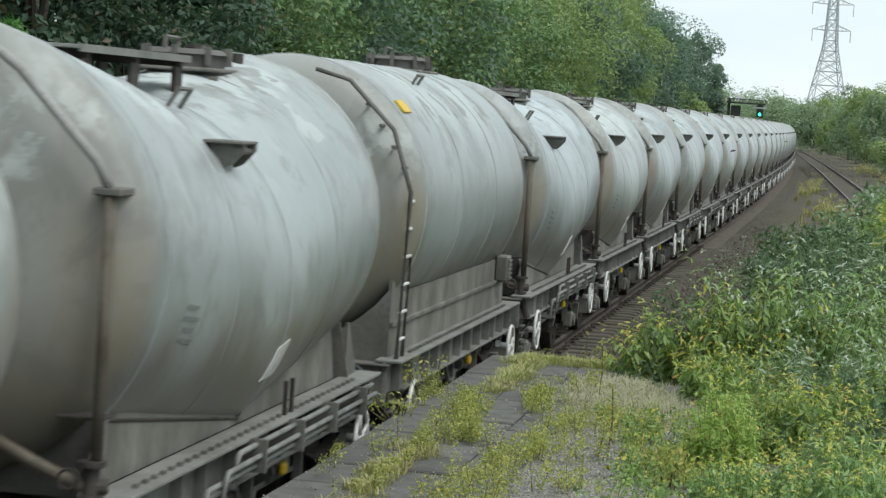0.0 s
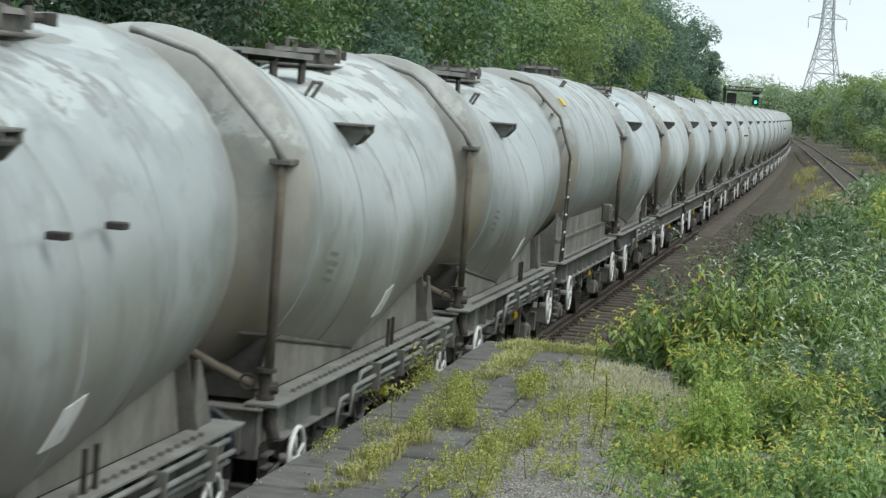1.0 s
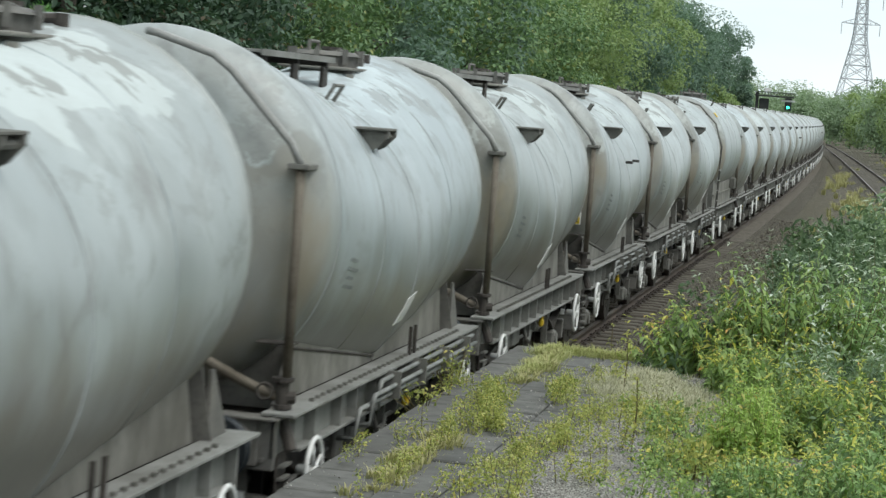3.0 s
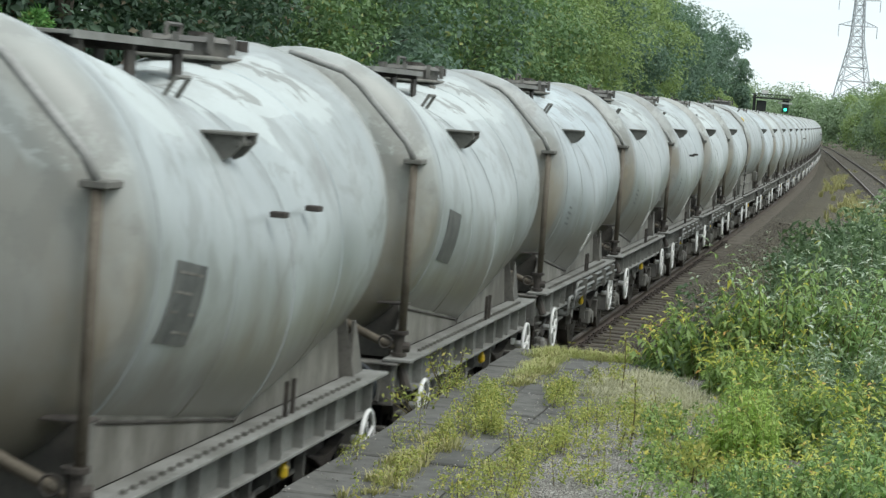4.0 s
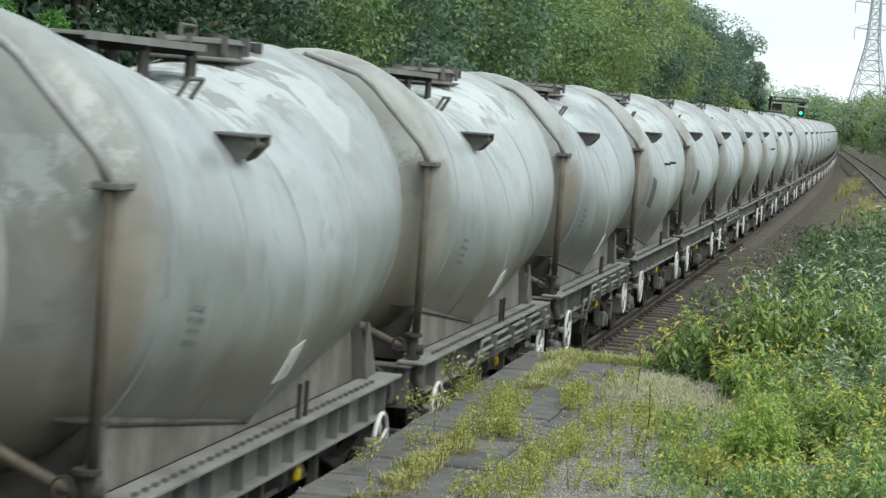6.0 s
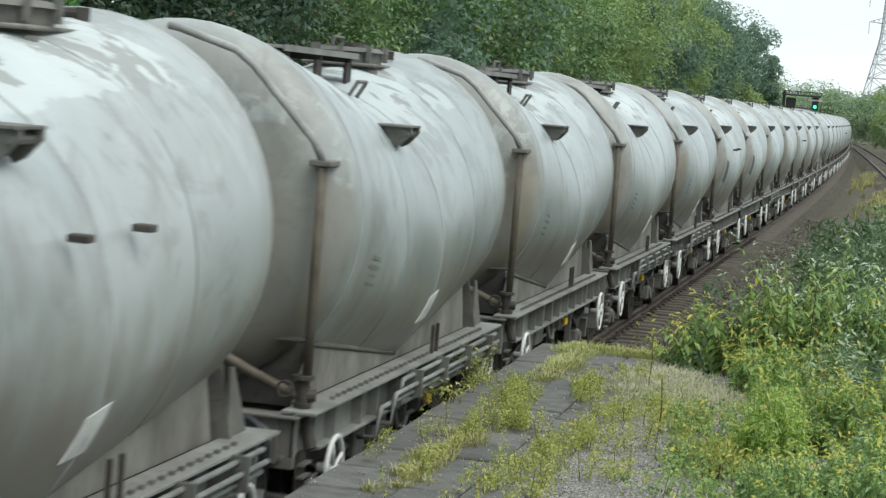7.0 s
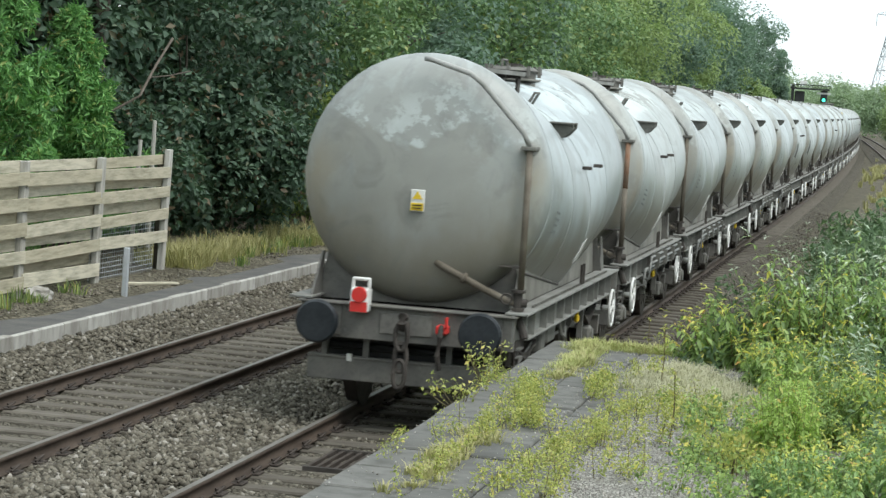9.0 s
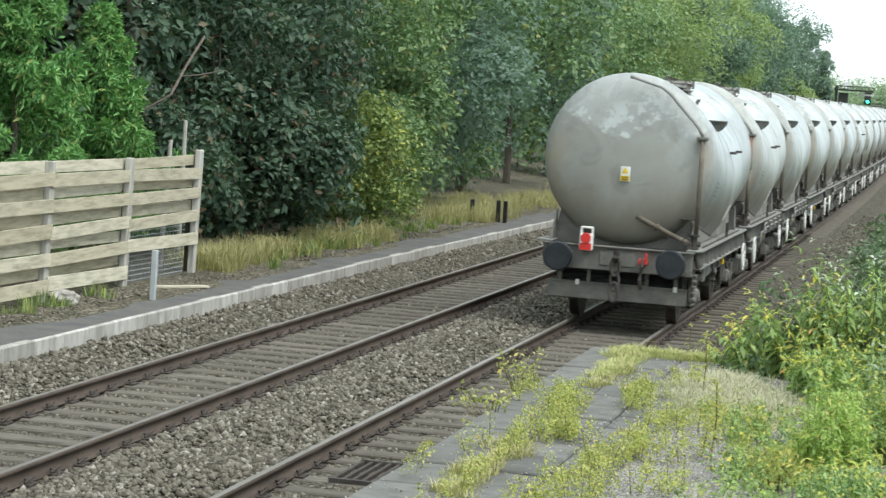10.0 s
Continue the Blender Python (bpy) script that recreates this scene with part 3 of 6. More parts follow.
def buffer_parts(wagon, x, y, sign):
    def sleeve():
        bm = rod(bmesh.new(), (0, 0.14, 0), (0, 0.46, 0), 0.115, 16, 0.135)
        return box(bm, -0.17, 0.17, 0.44, 0.47, -0.17, 0.17, 0.01)

    def head():
        bm = rod(bmesh.new(), (0, 0.0, 0), (0, 0.035, 0), 0.205, 28, 0.228)
        rod(bm, (0, 0.035, 0), (0, 0.06, 0), 0.228, 28)
        return rod(bm, (0, 0.06, 0), (0, 0.2, 0), 0.085, 12)
    at = pose(x, y, 1.035) if sign > 0 else pose(x, y, 1.035, 0, 0, 180)
    b = piece("buffer", shared("buffer_sleeve", sleeve, M_END), wagon, at)
    piece("buffer_head", shared("buffer_head", head, M_BUFFER), b, None, "round greasy black buffer face")


def running_gear(wagon, y):
    """Axlebox, spring and guard on both sides of one axle."""
    def guard():
        bm = plate(bmesh.new(), [(-0.36, 0.95), (-0.16, 0.33), (-0.13, 0.33), (-0.13, 0.62), (0.13, 0.62), (0.13, 0.33), (0.16, 0.33), (0.36, 0.95)], 0, -0.015, 0.015)
        return box(bm, -0.02, 0.02, -0.17, 0.17, 0.31, 0.345)

    def abox():
        bm = box(bmesh.new(), -0.04, 0.14, -0.125, 0.125, 0.35, 0.58, 0.03)
        rod(bm, (0.14, 0, 0.46), (0.165, 0, 0.46), 0.09, 12)
        return bm

    def spring():
        bm = bmesh.new()
        for i in range(5):
            w = 0.62 - i * 0.1
            pts = [(-w, 0.80 - i * 0.024 - 0.0), (-w * 0.5, 0.735 - i * 0.024), (0, 0.71 - i * 0.024), (w * 0.5, 0.735 - i * 0.024), (w, 0.80 - i * 0.024)]
            lo = [(a, b - 0.018) for a, b in pts[::-1]]
            plate(bm, pts + lo, 0, 0.02, 0.11)
        return bm

    def brake():
        bm = box(bmesh.new(), -0.06, 0.06, 0.50, 0.56, 0.28, 0.70, 0.01)
        return rod(bm, (0, 0.53, 0.68), (0, 0.60, 0.98), 0.02, 6)
    for sx in (1, -1):
        at = pose(0.99 * sx, y, 0) if sx > 0 else pose(-0.99, y, 0, 0, 0, 180)
        g = piece("axle_guard", shared("axle_guard", guard, M_DARK), wagon, at)
        piece("axlebox", shared("axlebox", abox, M_FRAME), g)
        piece("leaf_spring", shared("leaf_spring", spring, M_DARK), g)
        piece("brake_block", shared("brake_block", brake, M_DARK), wagon, pose(0.78 * sx, y, 0))
        piece("brake_block", shared("brake_block", brake, M_DARK), wagon, pose(0.78 * sx, y, 0, 0, 0, 180))


def underframe(wagon, pipes, rear_wheel=True):
    def sole():
        bm = plate(bmesh.new(), [(0.46, 0.93), (8.02, 0.93), (8.02, 1.24), (0.46, 1.24)], 0, 1.12, 1.145)
        box(bm, 1.04, 1.285, 0.46, 8.02, 1.225, 1.25, 0.004)
        box(bm, 1.12, 1.235, 0.9, 7.58, 0.93, 0.955, 0.004)
        for s in (0.75, 1.35, 2.2, 2.75, 3.45, 4.1, 4.75, 5.4, 6.05, 6.4, 7.1, 7.7):
            box(bm, 1.14, 1.225, s - 0.012, s + 0.012, 0.95, 1.23)
        return bm
    me = shared("solebar", sole, M_SOLE)
    piece("solebar", me, wagon)
    piece("solebar", me, wagon, pose(0, WAGON, 0, 0, 0, 180))

    def bolts():
        bm = bmesh.new()
        for i in range(34):
            s = 1.25 + i * 0.18
            box(bm, 1.19, 1.225, s, s + 0.035, 1.25, 1.275)
        return bm
    tagged(piece("bolts", shared("bolts", bolts, M_FRAME), wagon), kind="stuff")

    def stock():
        bm = box(bmesh.new(), -1.15, 1.15, 0.46, 0.53, 0.84, 1.2, 0.006)
        box(bm, -1.18, 1.18, 0.40, 0.62, 1.195, 1.215, 0.004)
        box(bm, -0.28, 0.28, 0.44, 0.465, 0.92, 1.14, 0.006)
        for x in (-0.864, 0.864):
            for dx in (-0.2, 0.2):
                for dz in (-0.12, 0.12):
                    rod(bm, (x + dx, 0.44, 1.035 + dz), (x + dx, 0.47, 1.035 + dz), 0.02, 6)
        return bm
    me = shared("headstock", stock, M_END)
    piece("headstock", me, wagon)
    piece("headstock", me, wagon, pose(0, WAGON, 0, 0, 0, 180))

    def floor_():
        bm = box(bmesh.new(), -1.03, 1.03, 0.54, 7.94, 1.10, 1.16)
        for x in (-0.35, 0.35):
            box(bm, x - 0.04, x + 0.04, 0.54, 7.94, 0.82, 1.10)
        for s in (2.6, 3.4, 4.24, 5.1, 5.9):
            box(bm, -1.1, 1.1, s - 0.04, s + 0.04, 0.9, 1.1)
        rod(bm, (-0.1, 3.3, 0.72), (-0.1, 4.1, 0.72), 0.2, 14)
        rod(bm, (0.35, 4.6, 0.75), (0.35, 5.3, 0.75), 0.16, 14)
        return bm
    piece("underfloor", shared("underfloor", floor_, M_DARK), wagon)

    def cross_beam():
        bm = box(bmesh.new(), -1.08, 1.08, 0.60, 0.68, 0.37, 0.63, 0.01)
        return box(bm, -1.08, 1.08, 0.585, 0.70, 0.605, 0.632, 0.004)
    me = shared("guard_beam", cross_beam, M_END)
    hang = shared("beam_hanger", lambda: box(bmesh.new(), -0.03, 0.03, 0.6, 0.66, 0.632, 0.86), M_END)
    for at in (pose(0, 0, 0), pose(0, WAGON, 0, 0, 0, 180)):
        beam = piece("guard_beam", me, wagon, at)
        for x in (-0.9, -0.45, 0.45, 0.9):
            piece("hanger", hang, beam, pose(x, 0, 0))

    # added black plate and rod stand for the shade behind the guard beam
    def gap_shade():
        bm = box(bmesh.new(), -0.98, 0.98, 0.86, 0.90, 0.50, 0.95)
        rod(bm, (-0.9, 0.82, 0.72), (0.9, 0.82, 0.72), 0.04, 8)
        return bm
    me = shared("brake_beam", gap_shade, M_BLACK)
    piece("brake_beam", me, wagon)
    piece("brake_beam", me, wagon, pose(0, WAGON, 0, 0, 0, 180))

    def white_bracket():
        return box(bmesh.new(), -0.03, 0.03, 0.575, 0.60, 0.6, 0.68, 0.004)
    me = shared("lamp_clip", white_bracket, M_WHITE)
    for x in (-0.62, 0.9):
        piece("reflector", me, wagon, pose(x, 0, -0.02), "small white reflector")

    def steps():
        return plate(bmesh.new(), [(-0.12, 0.38), (0.12, 0.38), (0.12, 0.95), (-0.12, 0.95)], 0, 1.14, 1.155)
    ladder = piece("step_plate", shared("step_plate", steps, M_DARK), wagon, pose(0, 0.70, 0))
    for i in range(6):
        piece("step", shared("step", lambda: box(bmesh.new(), 1.155, 1.20, -0.12, 0.12, 0.40, 0.418), M_FRAME), ladder, pose(0, 0, i * 0.09))

    def gear():
        bm = box(bmesh.new(), 0.95, 1.12, 2.55, 2.85, 0.62, 0.92, 0.02)
        box(bm, 0.92, 1.1, 3.15, 3.75, 0.66, 0.9, 0.03)
        rod(bm, (1.0, 5.0, 0.78), (1.0, 5.55, 0.78), 0.11, 12)
        rod(bm, (1.05, 2.3, 0.72), (1.05, 6.1, 0.70), 0.022, 6)
        rod(bm, (1.08, 1.1, 0.62), (1.05, 2.6, 0.8), 0.02, 6)
        box(bm, 1.06, 1.13, 4.3, 4.36, 0.55, 0.95)
        box(bm, 1.06, 1.13, 5.85, 5.9, 0.5, 0.95)
        tube(bm, [(1.1, 3.9, 0.9), (1.14, 3.95, 0.72), (1.14, 4.2, 0.66), (1.1, 4.5, 0.74)], 0.025, 6)
        return bm
    piece("brake_gear", shared("brake_gear", gear, M_FRAME), wagon)

    def yellow():
        bm = box(bmesh.new(), 1.12, 1.18, -0.05, 0.05, 0.76, 0.86, 0.02)
        return rod(bm, (1.15, 0, 0.84), (1.15, 0, 0.93), 0.022, 8)
    piece("brake_lever", shared("brake_lever", yellow, M_YELLOW), wagon, pose(0, 5.15, 0), "yellow brake release handle")
    me = shared("hand_wheel", hand_wheel, M_WHITE, True)
    for s in (0.95, 7.1) if rear_wheel else (7.1,):
        piece("brake_wheel", me, wagon, pose(1.33, s, 0.80), "white painted hand brake wheel")

    def coupling():
        bm = tube(bmesh.new(), [(0, 0.46, 1.02), (0, 0.28, 1.02), (0, 0.22, 1.07), (0, 0.26, 1.13), (0, 0.33, 1.12)], 0.05, 8)
        for i, z in enumerate((0.93, 0.70, 0.53)):

            pts = [(0.065 * math.cos(TAU * q / 14), 0.25 + 0.02 * (i % 2), z + 0.15 * math.sin(TAU * q / 14)) for q in range(15)]
            tube(bm, pts, 0.026, 6)
        return bm
    me = shared("coupling", coupling, M_DARK)
    piece("coupling", me, wagon, None, "rusty screw coupling that hangs from the hook")
    piece("coupling", me, wagon, pose(0, WAGON, 0, 0, 0, 180))

    def hose():
        return tube(bmesh.new(), [(0.40, 0.46, 1.02), (0.40, 0.33, 1.05), (0.40, 0.30, 0.95), (0.38, 0.30, 0.75), (0.40, 0.34, 0.60)], 0.030, 8)

    def cock():
        bm = box(bmesh.new(), 0.34, 0.47, 0.32, 0.47, 0.97, 1.07, 0.02)
        return box(bm, 0.44, 0.47, 0.30, 0.34, 1.05, 1.16, 0.008)
    h = piece("brake_hose", shared("brake_hose", hose, M_DARK), wagon)
    piece("hose_cock", shared("hose_cock", cock, M_RED), h, None, "red air cock")
    for x in (-0.864, 0.864):
        buffer_parts(wagon, x, 0.0, 1)
        buffer_parts(wagon, x, WAGON, -1)
    running_gear(wagon, 1.75)
    running_gear(wagon, 6.73)
    if pipes:
        def run(i):
            x, z, s0 = (1.325, 1.205, 3.1), (1.36, 1.135, 2.7), (1.325, 1.065, 2.35)
            p = (x, z, s0)[i]
            return tube(bmesh.new(), [(1.16, p[2] + 0.06, p[1] - 0.24), (p[0], p[2], p[1] - 0.22), (p[0], p[2], p[1] - 0.05), (p[0], p[2] + 0.07, p[1]), (p[0], 7.45, p[1])], 0.020, 8)
        for i in range(3):
            piece("air_pipe", shared("air_pipe_%d" % i, lambda: run(i), M_AIRPIPE, True), wagon)

        def clip():
            return box(bmesh.new(), 1.14, 1.40, -0.02, 0.02, 1.02, 1.245)
        for s in (3.6, 4.7, 5.8, 6.9):
            piece("pipe_bracket", shared("pipe_bracket", clip, M_FRAME), wagon, pose(0, s, 0))


def top_fittings(wagon, sag, dark):
    mid = barrel_axis(5.8, sag) + 1.30

    def walkway():
        bm = box(bmesh.new(), -0.42, 0.32, 2.45, 4.92, 3.755, 3.78, 0.004)
        return box(bm, 0.322, 0.338, 2.45, 4.92, 3.735, 3.785)

    def bracket():
        bm = box(bmesh.new(), -0.40, 0.30, -0.03, 0.03, 3.70, 3.754)
        for x in (-0.3, 0.27):
            box(bm, x - 0.015, x + 0.015, -0.09, 0.09, 3.42, 3.70)
        return bm
    for s in (2.7, 3.75, 4.8):
        piece("walkway_bracket", shared("walk_bracket%s" % sag, bracket, M_DARK), wagon, pose(0, s, 0))
    piece("walkway", shared("walkway%s" % sag, walkway, M_SOLE), wagon, None, "grey steel roof walkway")

    def hatch():
        c = 5.95
        bm = rod(bmesh.new(), (0, c, mid - 0.16), (0, c, mid + 0.16), 0.30, 20)
        rod(bm, (0, c, mid + 0.16), (0, c, mid + 0.20), 0.34, 20, 0.27)
        for i in range(8):
            a = TAU * i / 8
            box(bm, 0.34 * math.cos(a) - 0.02, 0.34 * math.cos(a) + 0.02, c + 0.34 * math.sin(a) - 0.02, c + 0.34 * math.sin(a) + 0.02, mid + 0.08, mid + 0.22)
        tube(bm, [(-0.1, c - 0.25, mid + 0.15), (-0.1, c - 0.25, mid + 0.28), (-0.1, c + 0.1, mid + 0.28), (-0.1, c + 0.1, mid + 0.15)], 0.018, 6)
        rod(bm, (0.1, c + 0.1, mid + 0.22), (0.1, c + 0.42, mid + 0.19), 0.016, 6)
        return bm

    def pad():
        bm = box(bmesh.new(), -0.36, 0.32, 5.60, 6.80, mid + 0.03, mid + 0.06, 0.01)
        for s in (5.65, 6.75):
            box(bm, 0.28, 0.34, s - 0.03, s + 0.03, mid - 0.12, mid + 0.0)
        return bm
    piece("hatch_platform", shared("hatch_pad%s" % sag, pad, M_PLATE), wagon)
    piece("hatch", shared("hatch%s" % sag, hatch, M_END), wagon, None, "round filling hatch with clamps")

    def valve():
        bm = rod(bmesh.new(), (-0.1, 6.6, mid - 0.1), (-0.1, 6.6, mid + 0.22), 0.07, 10)
        rod(bm, (-0.1, 6.6, mid + 0.22), (-0.1, 6.6, mid + 0.25), 0.10, 10)
        rod(bm, (0.20, 6.72, mid), (0.20, 6.72, mid + 0.20), 0.05, 8)
        return rod(bm, (-0.1, 6.6, mid + 0.15), (0.20, 6.72, mid + 0.17), 0.03, 8)
    piece("relief_valve", shared("valve%s" % sag, valve, M_DARK), wagon)

    def handle():
        z = barrel_axis(3.4, sag)
        pts = []
        for s, a, up in ((3.25, 30, 0.0), (3.25, 30, 0.15), (3.55, 30, 0.15), (3.55, 30, 0.0)):
            pts.append(((1.33 + up) * math.sin(radians(a)), s, z + (1.33 + up) * math.cos(radians(a))))
        return tube(bmesh.new(), pts, 0.018, 6)
    piece("grab_handle", shared("handle%s" % sag, handle, M_FRAME), wagon)


def lug(sag):
    """Lifting lug: a shelf on two gussets that stands off the shell."""
    bm = bmesh.new()
    z = barrel_axis(3.3, sag) + 0.89
    for a in (3.50, 3.22):
        plate(bm, [(0.96, z + 0.05), (1.22, z + 0.05), (1.22, z + 0.0), (1.14, z - 0.09), (1.08, z - 0.12)], 1, a, a + 0.03)
    box(bm, 0.93, 1.22, 3.16, 3.55, z + 0.045, z + 0.065, 0.004)
    rod(bm, (1.17, 3.2, z), (1.17, 3.56, z), 0.026, 8)
    return bm


def v_tank_wagon(pipes=True, studs=False, panel=0, strip=True, rusty=False, label="", rear_wheel=True):
    sag = 0.125
    w = thing("tank_wagon", label, "tank wagon", "cement wagons of the train")
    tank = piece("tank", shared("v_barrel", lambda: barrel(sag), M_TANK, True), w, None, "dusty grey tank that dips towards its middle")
    for s in (1.25, 2.86, 4.35, 5.75, 7.26):
        piece("weld_seam", shared("seam_%s" % s, lambda: band(s, sag), M_SEAM if s in (1.25, 4.35) else M_TANK, True), tank)
    underframe(w, pipes, rear_wheel)
    top_fittings(w, sag, 0)

    def side(front):
        bm = bmesh.new()
        x = 1.0
        pts = [(1.0 + i * 0.26, shell_z(x, 1.0 + i * 0.26, sag) + 0.03) for i in range(13)]
        pts = [(1.0, 1.24)] + [(1.22, pts[1][1])] + pts[2:] + [(4.23, 1.24)]
        plate(bm, pts, 0, x - 0.012, x + 0.012)
        return bm
    me = shared("v_side_plate", lambda: side(False), M_PLATE)
    piece("side_plate", me, w)
    piece("side_plate", me, w, pose(0, WAGON, 0, 0, 0, 180))

    def side_m():
        bm = bmesh.new()
        x = 1.0
        pts = [(WAGON - 1.0 - i * 0.26, shell_z(x, 1.0 + i * 0.26, sag) + 0.03) for i in range(13)]
        pts = [(7.36, 1.24)] + [(7.16, pts[1][1])] + pts[2:] + [(4.25, 1.24)]
        plate(bm, pts, 0, x - 0.012, x + 0.012)
        return bm
    me = shared("v_side_plate_front", side_m, M_PLATE)
    piece("side_plate", me, w)
    piece("side_plate", me, w, pose(0, WAGON, 0, 0, 0, 180))

    def saddle():
        bm = bmesh.new()
        xs = [-1.02 + 2.04 * i / 16 for i in range(17)]
        top = [(x, max(1.23, shell_z(x, 1.05, sag) + 0.02)) for x in xs]
        plate(bm, [(-1.13, 1.2)] + top + [(1.13, 1.2)], 1, 1.02, 1.05)
        for x in (-1.08, 1.08):
            plate(bm, [(0.56, 1.2), (1.04, 1.2), (1.04, 1.7), (0.98, 1.7)], 0, x - 0.012, x + 0.012)
        return bm
    me = shared("saddle", saddle, M_END)
    piece("saddle", me, w)
    piece("saddle", me, w, pose(0, WAGON, 0, 0, 0, 180))

    def edge_trim():
        return tube(bmesh.new(), [(1.015, 1.05, shell_z(1.0, 1.05, sag) - 0.03), (1.015, 4.2, shell_z(1.0, 4.2, sag) + 0.0)], 0.012, 6)
    piece("shell_flange", shared("shell_flange", edge_trim, M_DARK), w)

    def vent():
        return tube(bmesh.new(), [(-0.02, 0.62, 3.83), (0.06, 0.60, 3.82), (0.48, 0.60, 3.70), (0.62, 0.60, 3.60), (1.08, 0.62, 3.12), (1.15, 0.64, 2.98)], 0.029, 8)

    def lower(z0, z1):
        return rod(bmesh.new(), (1.15, 0.66, z0), (1.15, 0.68, z1), 0.036, 8)
    v = piece("vent_pipe", shared("vent_pipe", vent, M_PIPE, True), w)
    if rusty:
        piece("down_pipe", shared("down_pipe_top", lambda: lower(2.96, 2.3), M_RUST, True), v, None, "down pipe with orange rust")
        piece("down_pipe", shared("down_pipe_low", lambda: lower(2.3, 1.45), M_DOWN, True), v)
    else:
        piece("down_pipe", shared("down_pipe", lambda: lower(2.96, 1.45), M_DOWN, True), v)

    piece("vent_bracket", shared("vent_bracket", lambda: box(bmesh.new(), 1.06, 1.22, 0.61, 0.95, 2.94, 2.985, 0.008), M_FRAME), w)
    piece("valve_shelf", shared("valve_shelf", lambda: box(bmesh.new(), 0.90, 1.17, 0.70, 0.90, 1.70, 1.715, 0.004), M_DARK), w)

    def valve():
        bm = rod(bmesh.new(), (1.13, 0.67, 1.22), (1.13, 0.67, 1.46), 0.050, 12)
        rod(bm, (1.13, 0.67, 1.34), (1.22, 0.70, 1.34), 0.045, 10)
        rod(bm, (1.13, 0.67, 1.45), (1.13, 0.67, 1.48), 0.080, 12)
        rod(bm, (1.13, 0.67, 1.26), (1.13, 0.67, 1.29), 0.075, 12)
        torus(bm, (1.02, 0.6, 1.38), 0.055, 0.010, 1, 14, 5)
        tube(bm, [(1.13, 0.66, 1.22), (1.2, 0.62, 1.08), (1.24, 0.6, 0.98)], 0.045, 8)
        return bm
    piece("valve", shared("vent_valve", valve, M_DARK, False), w)

    def discharge():
        bm = tube(bmesh.new(), [(0.22, 0.72, 1.70), (0.30, 0.70, 1.66), (0.75, 0.68, 1.46), (1.0, 0.68, 1.36), (1.13, 0.67, 1.33)], 0.038, 10)
        rod(bm, (0.52, 0.69, 1.563), (0.56, 0.69, 1.545), 0.06, 12)
        return bm
    piece("discharge_pipe", shared("discharge_pipe", discharge, M_DOWN, True), w)
    me = shared("lifting_lug", lambda: lug(sag), M_FRAME)
    piece("lifting_lug", me, w)
    piece("lifting_lug", me, w, pose(0, 6.66, 0, 0, 0, 180))

    for s in (4.82, 5.02):
        piece("stanchion", shared("stanchion", lambda: box(bmesh.new(), 1.20, 1.23, -0.012, 0.012, 1.25, 1.50), M_DARK), w, pose(0, s, 0))
    if studs:
        def stud():
            return box(bmesh.new(), 1.28, 1.385, -0.055, 0.055, 2.635, 2.675, 0.006)
        for s in (3.8, 4.75):
            piece("bracket", shared("stud", stud, M_DARK), w, pose(0, s, barrel_axis(s, sag) - 2.16))
    if strip:
        piece("tare_plate", shared("tare_plate", lambda: patch_on_barrel(bmesh.new(), 4.22, 4.58, 106, 117, sag, 0.008, 0.10), M_WHITE), w, None, "blank white plate on the lower shell")
    if panel:
        piece("data_panel", shared("data_panel", lambda: patch_on_barrel(bmesh.new(), 1.58, 2.20, 88, 109, sag, 0.004, 0.14, 10), M_PANEL), w, None, "dark stencilled data panel, unreadable")

        for i in range(4 if panel > 1 else 0):
            a = 90 + i * 5
            for j, (p, q) in enumerate(((1.70, 1.82), (1.86, 2.02), (2.06, 2.18))):
                if (i + j) % 4 != 3:
                    piece("stencil_bar", shared("stencil_bar_%d_%d" % (i, j), lambda: patch_on_barrel(bmesh.new(), p - 0.06 - 0.03 * i, q - 0.06 - 0.03 * i, a + 0.3, a + 1.0, sag, 0.007, 0, 1), M_PLATE), w)
    else:
        for i, (p, q) in enumerate(((1.75, 2.0), (1.72, 2.06), (1.76, 1.98), (1.74, 2.04))):
            piece("stencil_bar", shared("faint_bar_%d" % i, lambda: patch_on_barrel(bmesh.new(), p, q, 98 + i * 3, 99.2 + i * 3, sag, 0.003, 0.02, 1), M_FAINT), w)
    return w


